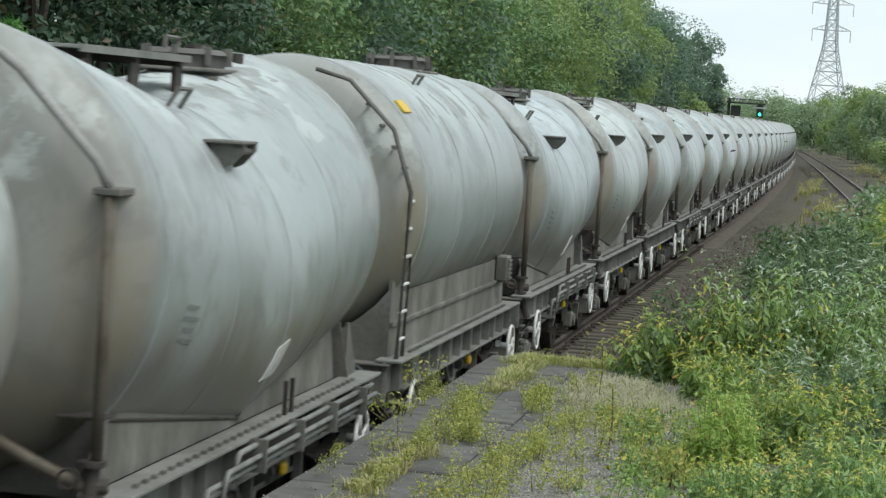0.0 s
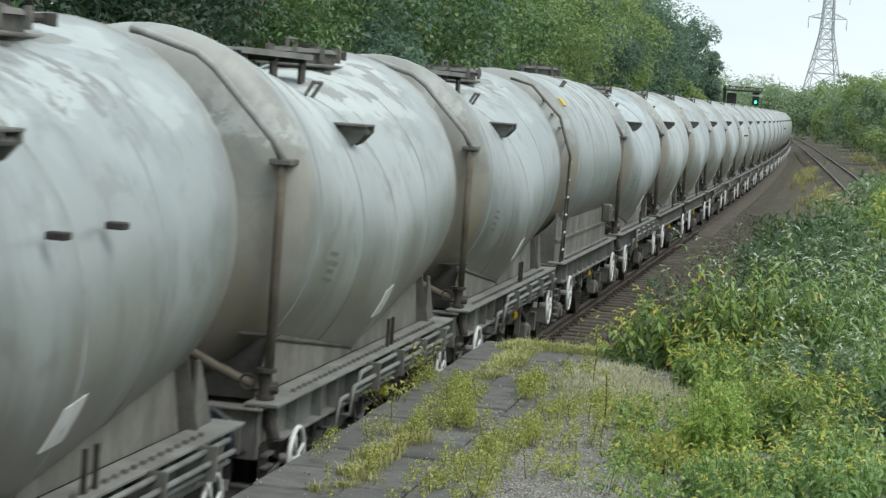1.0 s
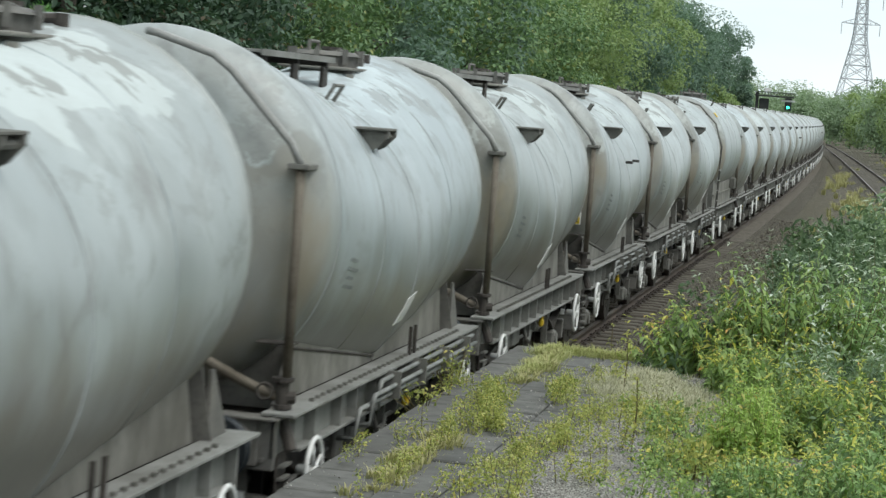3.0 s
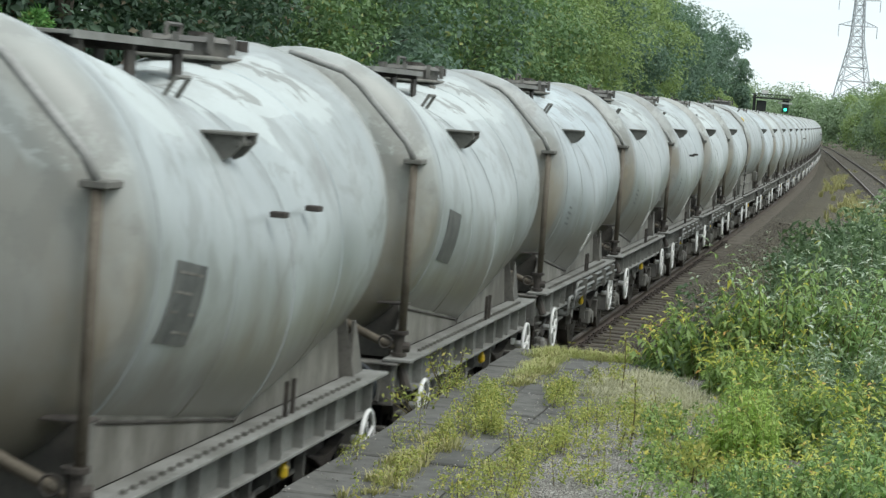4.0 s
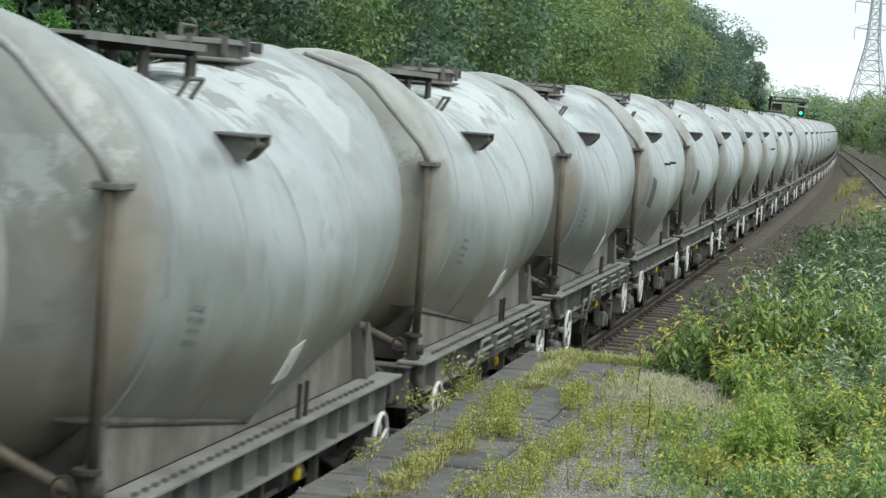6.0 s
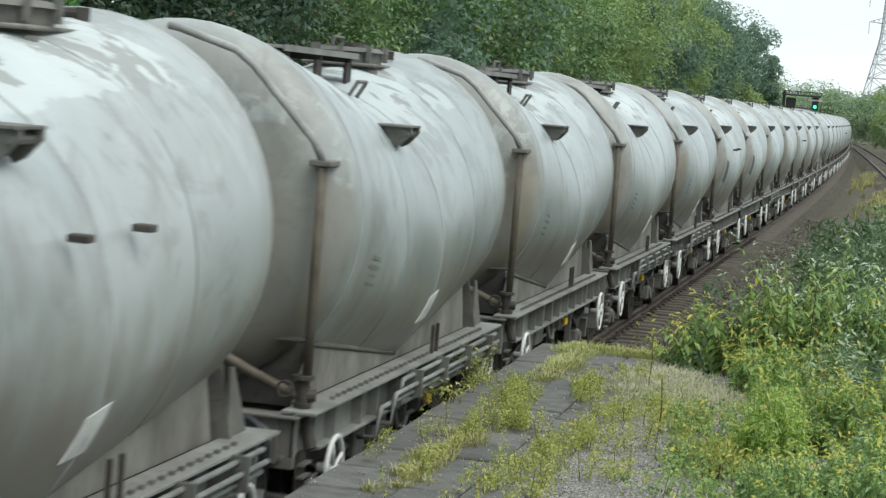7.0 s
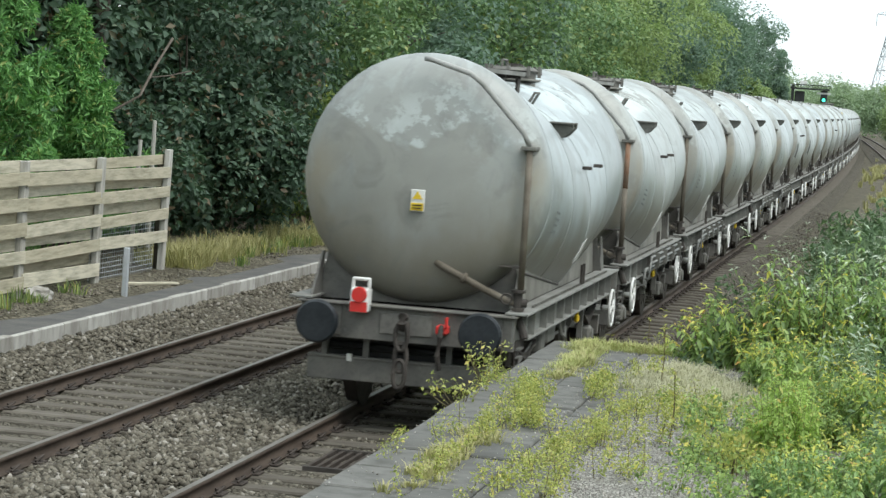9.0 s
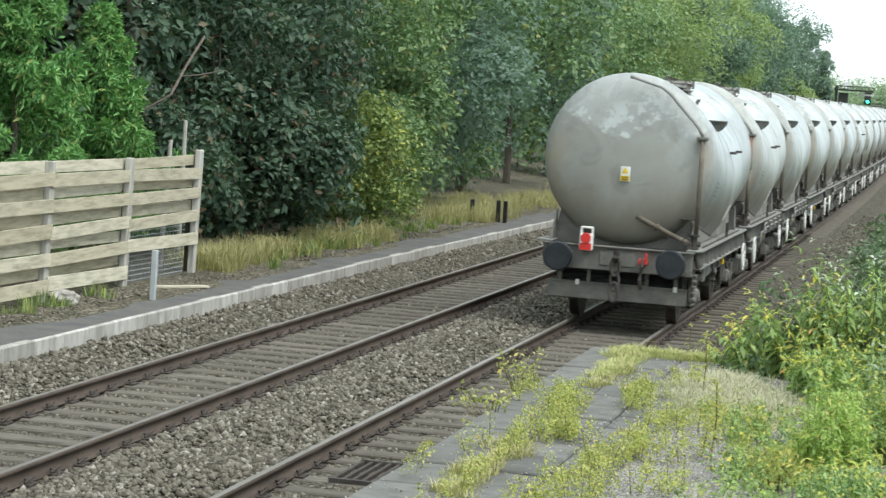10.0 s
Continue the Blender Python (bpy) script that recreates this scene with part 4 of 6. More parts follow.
def ladder_wagon():
    """The odd one: a level tank on a deep skirt, with an end ladder."""
    sag = 0.0
    w = thing("tank_wagon", "grey level-barrel cement wagon with an end ladder and deep skirt", "tank wagon", "cement wagons of the train")
    tank = piece("tank", shared("level_barrel", lambda: barrel(sag), M_TANK, True), w, None, "dusty level grey tank")
    for s in (0.97, 3.0, 5.2, 7.26):
        piece("weld_seam", shared("seam_level_%s" % s, lambda: band(s, sag), M_SEAM, True), tank)
    underframe(w, False)
    top_fittings(w, 0.02, 0)

    def skirt():
        bm = plate(bmesh.new(), [(0.75, 1.24), (7.7, 1.24), (7.7, 1.78), (7.2, 1.80), (1.3, 1.80), (0.75, 1.95)], 0, 1.07, 1.10)
        return box(bm, 1.10, 1.13, 0.75, 7.7, 1.52, 1.56, 0.004)
    me = shared("skirt", skirt, M_PLATE)
    piece("skirt", me, w)
    piece("skirt", me, w, pose(0, WAGON, 0, 0, 0, 180))

    def end_skirt():
        bm = bmesh.new()
        xs = [-1.10 + 2.2 * i / 16 for i in range(17)]
        plate(bm, [(-1.10, 1.2)] + [(x, max(1.24, shell_z(x, 1.0, sag) + 0.03)) for x in xs] + [(1.10, 1.2)], 1, 0.72, 0.75)
        return bm
    me = shared("end_skirt", end_skirt, M_FRAME)
    piece("end_plate", me, w)
    piece("end_plate", me, w, pose(0, WAGON, 0, 0, 0, 180))

    def rail(y):
        return tube(bmesh.new(), [(1.20, y, 1.2), (1.24, y, 2.75), (1.05, y, 3.30), (0.62, y, 3.72), (0.30, y, 3.80)], 0.022, 6)
    lad = piece("ladder", shared("ladder_rail_a", lambda: rail(0.62), M_FRAME, True), w, None, "grey steel end ladder")
    piece("ladder_rail", shared("ladder_rail_b", lambda: rail(0.90), M_FRAME, True), lad)
    path = [(1.20, 1.2), (1.24, 2.75), (1.05, 3.30), (0.62, 3.72)]

    def rung(x, z):
        return rod(bmesh.new(), (x, 0.62, z), (x, 0.90, z), 0.016, 6)
    for i in range(10):
        if i < 6:
            x, z = 1.205 + 0.005 * i, 1.42 + i * 0.25
        else:
            f = (i - 5) / 5.0
            x, z = 1.22 - 0.58 * f ** 1.3, 2.78 + 0.92 * f
        piece("rung", shared("rung_%d" % i, lambda: rung(x, z), M_WHITE if i < 6 else M_FRAME), lad)
    piece("warning_plate", shared("ladder_label", lambda: patch_on_barrel(bmesh.new(), 1.15, 1.5, 44, 50, sag, 0.02), M_YELLOW), w, None, "yellow and white warning plate")

    def box_():
        bm = box(bmesh.new(), 1.1, 1.25, 7.0, 7.3, 1.55, 1.85, 0.02)
        for i in range(5):
            box(bm, 1.25, 1.265, 7.02, 7.28, 1.58 + i * 0.05, 1.605 + i * 0.05)
        return bm
    piece("louvred_box", shared("louvred_box", box_, M_FRAME), w)
    return w


LPX, LPZ = 0.96, 1.96   # middle of the plate on a tank end


def low_warning_plate(w):
    p = piece("warning_plate", shared("low_plate", lambda: box(bmesh.new(), LPX - 0.07, LPX + 0.07, 0.64, 0.72, LPZ - 0.11, LPZ + 0.11, 0.004), M_WHITE), w, pose(0, 0.08, 0), "white and yellow warning plate")
    piece("triangle", shared("low_plate_triangle", lambda: plate(bmesh.new(), [(LPX - 0.052, LPZ + 0.015), (LPX + 0.052, LPZ + 0.015), (LPX, LPZ + 0.098)], 1, 0.632, 0.642), M_YELLOW), p)
    f = piece("yellow_field", shared("low_plate_field", lambda: box(bmesh.new(), LPX - 0.062, LPX + 0.062, 0.632, 0.642, LPZ - 0.10, LPZ - 0.005, 0.002), M_YELLOW), p)
    for dz in (-0.04, -0.07):
        piece("text_bar", shared("low_plate_bar%s" % dz, lambda: box(bmesh.new(), LPX - 0.045, LPX + 0.045, 0.626, 0.634, LPZ + dz - 0.006, LPZ + dz + 0.006), M_BLACK), f)


def tail_fittings(w):
    """Warning plate and tail lamp of the last wagon are made here as their own things by the caller."""

    def base():
        return box(bmesh.new(), -0.075, 0.075, 0.60, 0.625, 2.22, 2.45, 0.004)

    def tri():
        bm = bmesh.new()
        return plate(bm, [(-0.055, 2.35), (0.055, 2.35), (0.0, 2.435)], 1, 0.592, 0.602)
    p = piece("warning_plate", shared("end_plate_base", base, M_WHITE), w, None, "white and yellow warning plate")
    piece("triangle", shared("end_triangle", tri, M_YELLOW), p)

    def yel():
        return box(bmesh.new(), -0.068, 0.068, 0.592, 0.602, 2.23, 2.31, 0.002)
    y = piece("yellow_field", shared("end_yellow", yel, M_YELLOW), p)

    def bars():
        return box(bmesh.new(), -0.05, 0.05, 0.586, 0.594, 2.28, 2.291)
    for dz in (0.0, -0.03):
        piece("text_bar", shared("end_bar", bars, M_BLACK), y, pose(0, 0, dz))


def tail_lamp():
    w = thing("tail_lamp", "white and red tail lamp hung on the headstock", "tail lamp")

    def body():
        bm = box(bmesh.new(), -0.10, 0.10, -0.16, 0.02, 0.0, 0.26, 0.02)
        for x in (-0.085, 0.085):
            box(bm, x - 0.016, x + 0.016, -0.11, -0.05, 0.25, 0.36, 0.008)
        return box(bm, -0.10, 0.10, -0.11, -0.05, 0.335, 0.37, 0.012)
    b = part("lamp_body", body(), M_WHITE, w, "white lamp case with carrying handle")
    part("red_panel", box(bmesh.new(), -0.092, 0.092, -0.166, -0.158, 0.008, 0.115, 0.003), M_RED, b)
    bm = rod(bmesh.new(), (0, -0.185, 0.19), (0, -0.155, 0.19), 0.075, 20, 0.085)
    part("lens", bm, M_RED, b, "round red lens")
    return w

# ---------------- the train ----------------
NOTE = {
    0: dict(rear_wheel=False, pipes=False, studs=True, panel=0, strip=True, label="last dusty grey cement wagon with a crusted tank end"),
    1: dict(pipes=True, studs=True, panel=0, strip=True, rusty=True, label="grey cement wagon with an orange rusty down pipe"),
    6: dict(pipes=False, studs=True, panel=2, strip=False, label="grey cement wagon with a dark stencilled data panel"),
    7: dict(pipes=False, studs=False, panel=1, strip=False, label="grey cement wagon with a dark blank data panel"),
}
PLAIN = "dusty pale grey two-axle cement tank wagon, streaked with grime"
wagons = []
plain = studded = bare = None
for kk in range(40):
    if kk in NOTE:
        w = v_tank_wagon(**NOTE[kk])
    elif kk == 13:
        w = ladder_wagon()
    elif kk in (10, 19, 27):
        if studded is None:
            studded = w = v_tank_wagon(True, True, 0, True, False, "dusty grey cement wagon with side pipes and two stub brackets")
        else:
            w = copy_thing(studded, Matrix())
    elif kk in (3, 9, 15, 16, 22, 25, 31):
        if bare is None:
            bare = w = v_tank_wagon(False, False, 0, True, False, "dusty grey cement wagon with a plain solebar")
        else:
            w = copy_thing(bare, Matrix())
    elif plain is None:
        plain = w = v_tank_wagon(True, False, 0, True, False, PLAIN)
    else:
        w = copy_thing(plain, Matrix())
    wagons.append(w)
tail_fittings(wagons[0])
low_warning_plate(wagons[10])
lamp = tail_lamp()
wheelsets = []
for w in wagons:
    wheelsets.append([wheelset_parts(w, 1.75), wheelset_parts(w, 6.73)])

# ---------------- disused platform ----------------
PEND = 25.0
bm = box(bmesh.new(), EDGE + 0.12, 14.0, -10, PEND - 0.06, -0.5, PLAT - 0.075)
solid("platform", bm, M_GRAVEL, "body of the disused platform", "platform", "structure")
gx = list(np.arange(2.86, 9.6, 0.16))
gy = list(np.arange(-9.9, PEND, 0.16))
pv = [(x, y, PLAT - 0.03 + 0.02 * noise.noise((x * 1.3, y * 1.3, 0)) + 0.012 * noise.noise((x * 5, y * 5, 2))) for y in gy for x in gx]
n = len(gx)
pf = [(i * n + j, i * n + j + 1, (i + 1) * n + j + 1, (i + 1) * n + j) for i in range(len(gy) - 1) for j in range(n - 1)]
tagged(new("gravel_surface", raw("gravel_surface", pv, pf, M_GRAVEL, True)), "grey gravel platform surface overrun by weeds", "gravel", kind="structure")
paving = thing("pavement", "dark weathered platform edging slabs with weedy joints", "paving", kind="structure")
slab_meshes = []
rng = random.Random(4)


def slab_mesh(wx, wy, t):
    bm = box(bmesh.new(), -wx / 2, wx / 2, -wy / 2, wy / 2, -t, 0, 0.012)
    return mesh_of("slab", bm, M_SLAB)


for row, (x0, x1, step) in enumerate(((EDGE, 2.05, 0.915), (2.065, 2.455, 0.76), (2.47, 2.86, 0.76))):
    me = slab_mesh(x1 - x0, step - 0.018, 0.07 if row else 0.10)
    y = -8.0 + 0.3 * row
    while y + step < PEND + 0.05:
        ob = new("slab", me)
        ob.parent = paving
        ob.matrix_basis = pose((x0 + x1) / 2, y + step / 2, PLAT + rng.uniform(-0.008, 0.006), rng.uniform(-0.5, 0.5), rng.uniform(-0.6, 0.6), rng.uniform(-0.35, 0.35))
        y += step
bm = box(bmesh.new(), EDGE + 0.09, EDGE + 0.119, -10, PEND - 0.07, -0.45, PLAT - 0.105)
solid("platform_wall", bm, M_ASPHALT, "dark grimy platform face below the edging slabs", "wall", "structure")

# ---------------- opposite side: low kerb and strip ----------------
KX = -5.66
bm = box(bmesh.new(), KX - 0.85, KX - 0.075, -30, 45, -0.3, 0.112, 0.01)
plate(bm, [(KX - 0.95, 45), (KX - 0.075, 45), (KX + 0.70, 110), (KX - 0.3, 110)], 2, -0.3, 0.112)
solid("asphalt_strip", bm, M_ASPHALT, "cracked dark asphalt strip behind the white kerb", "path", "structure")
kerb = thing("kerb", "whitewashed low kerb, stained and chipped", "kerb", kind="structure")
me = mesh_of("kerb_stone", box(bmesh.new(), -0.06, 0.06, -0.448, 0.448, -0.28, 0, 0.015), M_KERB)
for i in range(120):
    ob = new("kerb_stone", me)
    ob.parent = kerb
    y = 8 + i * 0.915
    ob.matrix_basis = pose(KX - 0.085 + rng.uniform(-0.004, 0.004) + max(0, y - 45) * 0.012, y, 0.110 + rng.uniform(-0.004, 0.004), 0, rng.uniform(-1.0, 1.0), rng.uniform(-0.2, 0.2))


# ---------------- scatter helpers ----------------
def stones(name, n, xr, yr, zf, size, material, label, seed, dens=None):
    """Many loose angular stones as one piece of stuff."""
    r = np.random.RandomState(seed)
    base = np.array([(1, 0, 0), (-1, 0, 0), (0, 1, 0), (0, -1, 0), (0, 0, 1), (0, 0, -1)], float)
    tri = np.array([(0, 2, 4), (2, 1, 4), (1, 3, 4), (3, 0, 4), (2, 0, 5), (1, 2, 5), (3, 1, 5), (0, 3, 5)])
    xs = r.uniform(*xr, n)
    ys = yr[0] + (yr[1] - yr[0]) * r.uniform(0, 1, n) ** (dens or 1.0)
    sc = r.uniform(0.55, 1.25, (n, 1, 3)) * size * r.uniform(0.45, 1.5, (n, 1, 1))
    v = base[None] * sc * np.array([1, 1, 0.75])
    v += r.uniform(-0.25, 0.25, v.shape) * size
    a, b = r.uniform(0, TAU, n), r.uniform(-0.9, 0.9, n)
    ca, sa, cb, sb = np.cos(a)[:, None], np.sin(a)[:, None], np.cos(b)[:, None], np.sin(b)[:, None]
    x, y, z = v[..., 0], v[..., 1] * cb - v[..., 2] * sb, v[..., 1] * sb + v[..., 2] * cb
    v = np.stack((x * ca - y * sa, x * sa + y * ca, z), -1)
    zz = np.array([zf(p, q) for p, q in zip(xs, ys)])
    v += np.stack((xs, ys, zz + size * 0.2), -1)[:, None]
    f = tri[None] + 6 * np.arange(n)[:, None, None]
    return tagged(new(name, raw(name, v.reshape(-1, 3), f.reshape(-1, 3), material)), label, "stones", kind="stuff")


def bed_z(x, y):
    h = -0.187
    if abs(x + SPACING / 2) < 0.9:
        h += 0.085 * (1 - abs(x + SPACING / 2) / 0.9)
    if x < -4.3:
        h += 0.125 * min(1, (-4.3 - x) / 0.8)
    return h


stones("ballast", 17000, (-2.62, -0.83), (17, 62), bed_z, 0.036, M_STONE, "angular brown-grey ballast between the two lines", 1, 1.5)
stones("ballast", 8500, (-5.6, -4.2), (24, 62), bed_z, 0.036, M_STONE, "angular brown-grey ballast beside the white kerb", 2, 1.4)
stones("ballast", 6000, (-4.05, -2.75), (24, 60), lambda x, y: -0.192, 0.026, M_STONE, "ballast between the sleepers of the opposite line", 3, 1.4)
stones("ballast", 5000, (-0.66, 0.68), (20, 60), lambda x, y: -0.192, 0.026, M_STONE, "ballast between the sleepers of the running line", 5, 1.3)
stones("ballast", 4500, (0.83, 2.6), (25.2, 90), lambda x, y: -0.24 - 0.05 * max(0, x - 1.3), 0.028, M_STONE, "dark ballast shoulder beyond the platform", 6, 1.5)
stones("grit", 9000, (2.7, 5.0), (13.5, 25), lambda x, y: PLAT - 0.035, 0.011, M_GSTONE, "loose grey grit on the platform", 7)
stones("grit", 900, (2.3, 2.95), (13.5, 25), lambda x, y: PLAT, 0.010, M_GSTONE, "grey grit washed over the slabs", 10)
stones("grit", 700, (EDGE, 2.9), (13.5, 25), lambda x, y: PLAT, 0.008, M_GSTONE, "pale grit on the edging slabs", 8)
stones("litter_stones", 2600, (-7.3, -6.5), (26, 60), lambda x, y: 0.14, 0.022, M_STONE, "earth crumbs and stones below the fence", 9)


def leaves(centers, n_per, spread, size, aspect, seed, up=0.45, curl=0.25, droop=0.0, simple=False, dome=0.5, rough=0.45):
    """Leaf blades round clump centres: a folded blade of four triangles each. centers: array (k, 4) of x, y, z, radius."""
    r = np.random.RandomState(seed)
    c = np.repeat(np.asarray(centers, float), n_per, axis=0)
    n = len(c)
    d = r.normal(size=(n, 3)) + np.array([0, 0, dome])
    d /= np.linalg.norm(d, axis=1, keepdims=True)
    rad = c[:, 3:4] * spread * (1 - 0.55 * r.uniform(0, 1, (n, 1)) ** 2)
    p = c[:, :3] + d * rad * np.array([1, 1, 1 - 0.3 * min(1.0, dome)])
    face = d * 0.8 + r.normal(scale=rough, size=(n, 3)) + np.array([0, 0, up])
    face /= np.linalg.norm(face, axis=1, keepdims=True)
    ax = np.cross(face, r.normal(size=(n, 3))) + d * 0.35 + np.array([0, 0, -droop])
    ax /= np.linalg.norm(ax, axis=1, keepdims=True) + 1e-9
    side = np.cross(ax, face)
    side /= np.linalg.norm(side, axis=1, keepdims=True) + 1e-9
    nrm = np.cross(side, ax)
    L = size * r.uniform(0.6, 1.35, (n, 1))
    w = L * aspect * r.uniform(0.8, 1.2, (n, 1))
    base = p
    mid = p + ax * L * 0.5 - nrm * L * curl * 0.2
    tip = p + ax * L - nrm * L * curl
    if simple:
        v = np.stack((base, mid + side * w * 0.5 + nrm * w * 0.15, tip, mid - side * w * 0.5 + nrm * w * 0.15), 1)
        f = np.array([(0, 1, 2), (0, 2, 3)])[None] + 4 * np.arange(n)[:, None, None]
        return v.reshape(-1, 3), f.reshape(-1, 3)
    v = np.stack((base, mid + side * w * 0.5 + nrm * w * 0.18, mid - side * w * 0.5 + nrm * w * 0.18, tip, mid), 1)
    tri = np.array([(0, 1, 4), (1, 3, 4), (0, 4, 2), (4, 3, 2)])
    f = tri[None] + 5 * np.arange(n)[:, None, None]
    return v.reshape(-1, 3), f.reshape(-1, 3)


def lumpy(n, center, radii, seed, hollow=0.55, bottom=-1.0):
    """Clump centres on and in a lumpy crown, with gaps."""
    r = random.Random(seed)
    out = []
    lobes = [(Vector((r.gauss(0, 0.5), r.gauss(0, 0.5), r.uniform(-0.5, 0.8))), r.uniform(0.4, 0.65)) for _ in range(7)]
    while len(out) < n:
        d = Vector((r.gauss(0, 1), r.gauss(0, 1), r.gauss(0, 1))).normalized()
        if r.random() < 0.6:
            lc, lr = r.choice(lobes)
            p = lc + d * lr * r.uniform(0.75, 1.0)
        else:
            p = d * r.uniform(hollow, 1.0) * (1 + 0.25 * noise.noise(d * 2.2 + Vector((seed, 0, 0))))
        if p.z < bottom:
            continue
        out.append((center[0] + p.x * radii[0], center[1] + p.y * radii[1], center[2] + p.z * radii[2], r.uniform(0.6, 1.25)))
    return out


def tree(x, y, z, h, rad, leaf, label, seed, clumps=150, per=70, size=0.16, low=0.15, aspect=0.55, name="tree"):
    """Tapered trunk, limbs and a crown of many leaf clumps."""
    r = random.Random(seed)
    t = thing(name, label, "tree" if name == "tree" else "shrub", "trees of the wood" if name == "tree" else "trackside shrubs", at=pose(x, y, z))
    bm = bmesh.new()
    pts, top = [], h * 0.8
    for i in range(7):
        f = i / 6
        pts.append(Vector((r.gauss(0, 0.10) * f * h * 0.12, r.gauss(0, 0.10) * f * h * 0.12, -0.2 + f * top)))
    r0 = max(0.03, h * 0.017)
    for a, b, i in zip(pts, pts[1:], range(6)):
        rod(bm, a, b, r0 * (1 - i / 7), 8, r0 * (1 - (i + 1) / 7))
    trunk = part("trunk", bm, M_BARK, t)
    for i in range(6):
        k0 = r.choice(pts[2:5])
        a = r.uniform(0, TAU)
        e = k0 + Vector((math.cos(a) * rad * 0.75, math.sin(a) * rad * 0.75, h * r.uniform(0.1, 0.28)))
        bm = bmesh.new()
        m = (k0 + e) / 2 + Vector((0, 0, h * 0.03))
        rod(bm, k0, m, r0 * 0.42, 6, r0 * 0.28)
        rod(bm, m, e, r0 * 0.28, 6, r0 * 0.08)
        part("limb", bm, M_BARK, t)
    hz = h * (1 - low) / 2
    c = lumpy(clumps, (0, 0, h * low + hz), (rad * 0.9, rad * 0.9, hz * 0.93), seed, 0.7)
    spread = rad * 0.34
    c = [(a, b, max(0.15, zz), q * spread) for a, b, zz, q in c]
    v, f = leaves(c, per, 1.0, size, aspect, seed, simple=True, rough=0.45 if y < 70 else 0.22)
    crown = new("crown", raw("crown", v, f, leaf))
    crown.parent = t
    del trunk
    return t


# wood along the opposite side: front row of shrubs and trees, taller row behind
DARKT, MIDT, YELT = "dark green broadleaf tree at the edge of the wood", "green broadleaf tree in the lineside wood", "broadleaf tree with leaves turning yellow"
FRONT_ROW = [
    (-9.0, 40.6, 3.0, 1.5, M_LEAF_DARK, "dark evergreen shrub beside the fence end", 0.19, 120, 95),
    (-9.1, 44.6, 5.6, 2.2, M_LEAF_DARK, DARKT, 0.21, 150, 105),
    (-8.5, 46.6, 3.6, 1.6, M_LEAF_DARK, DARKT, 0.20, 120, 90),
    (-9.6, 48.6, 6.8, 2.3, M_LEAF_DARK, DARKT, 0.20, 150, 95),
    (-8.3, 50.6, 3.4, 1.5, M_LEAF_YEL, YELT, 0.15, 110, 90),
    (-9.4, 52.6, 5.4, 1.9, M_LEAF_MID, MIDT, 0.19, 150, 90),
    (-8.2, 54.0, 3.0, 1.4, M_LEAF_MID, MIDT, 0.16, 110, 80),
    (-9.0, 57.5, 6.2, 2.1, M_LEAF_MID, MIDT, 0.20, 130, 80),
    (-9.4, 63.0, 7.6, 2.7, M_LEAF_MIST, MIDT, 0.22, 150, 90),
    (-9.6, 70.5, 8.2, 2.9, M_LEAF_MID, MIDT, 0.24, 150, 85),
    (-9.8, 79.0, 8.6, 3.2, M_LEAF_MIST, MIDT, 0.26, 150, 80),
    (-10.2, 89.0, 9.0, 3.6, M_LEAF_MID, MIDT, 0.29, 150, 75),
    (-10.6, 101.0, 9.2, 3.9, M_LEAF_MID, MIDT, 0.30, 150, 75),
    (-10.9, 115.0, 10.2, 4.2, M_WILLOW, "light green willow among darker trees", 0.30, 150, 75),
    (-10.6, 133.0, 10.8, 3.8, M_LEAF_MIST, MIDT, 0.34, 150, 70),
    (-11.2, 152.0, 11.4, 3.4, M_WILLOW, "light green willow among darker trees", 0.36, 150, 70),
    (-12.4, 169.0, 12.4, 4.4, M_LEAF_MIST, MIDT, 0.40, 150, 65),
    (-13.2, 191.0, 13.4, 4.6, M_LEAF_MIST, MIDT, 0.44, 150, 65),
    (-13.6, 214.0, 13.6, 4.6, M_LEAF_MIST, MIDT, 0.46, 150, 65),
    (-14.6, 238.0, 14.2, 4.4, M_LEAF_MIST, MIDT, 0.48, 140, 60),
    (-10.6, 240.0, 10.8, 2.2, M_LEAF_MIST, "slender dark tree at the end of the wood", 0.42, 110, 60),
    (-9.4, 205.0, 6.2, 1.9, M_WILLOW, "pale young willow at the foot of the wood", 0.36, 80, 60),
]
for i, (x, y, h, rad, leaf, label, size, clumps, per) in enumerate(FRONT_ROW):
    tree(x, y, 0.1, h, rad, leaf, label, 100 + i, int(clumps * 0.55), int(per * (2.3 if y < 100 else 3.4)), size * (0.78 if y < 100 else 0.60), 0.02)
BACK_ROW = [(-13.6, 34.5, 10, 3.4), (-13.2, 41, 11, 3.6), (-13.0, 45, 11, 3.6), (-13.8, 49, 11.5, 3.6), (-17, 44, 12, 4.4), (-19, 50, 12, 4.2), (-13, 55, 11.5, 3.6), (-13.5, 63, 12, 3.8), (-14, 72, 12.5, 4.0), (-14.5, 82, 12.5, 4.3),
            (-15, 94, 12.6, 4.6), (-16, 108, 12.8, 5.0), (-17, 125, 13, 5.4), (-18, 146, 13.2, 5.8), (-19, 170, 13, 6.2), (-21, 198, 12.6, 6.4), (-14.5, 29, 10, 3.4), (-16.5, 38, 12, 4), (-18, 56, 12, 4.5)]
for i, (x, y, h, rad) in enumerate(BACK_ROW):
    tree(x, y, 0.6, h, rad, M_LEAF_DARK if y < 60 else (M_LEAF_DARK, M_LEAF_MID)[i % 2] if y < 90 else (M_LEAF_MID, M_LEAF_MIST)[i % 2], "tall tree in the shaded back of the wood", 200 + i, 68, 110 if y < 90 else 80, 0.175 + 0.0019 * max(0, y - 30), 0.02)

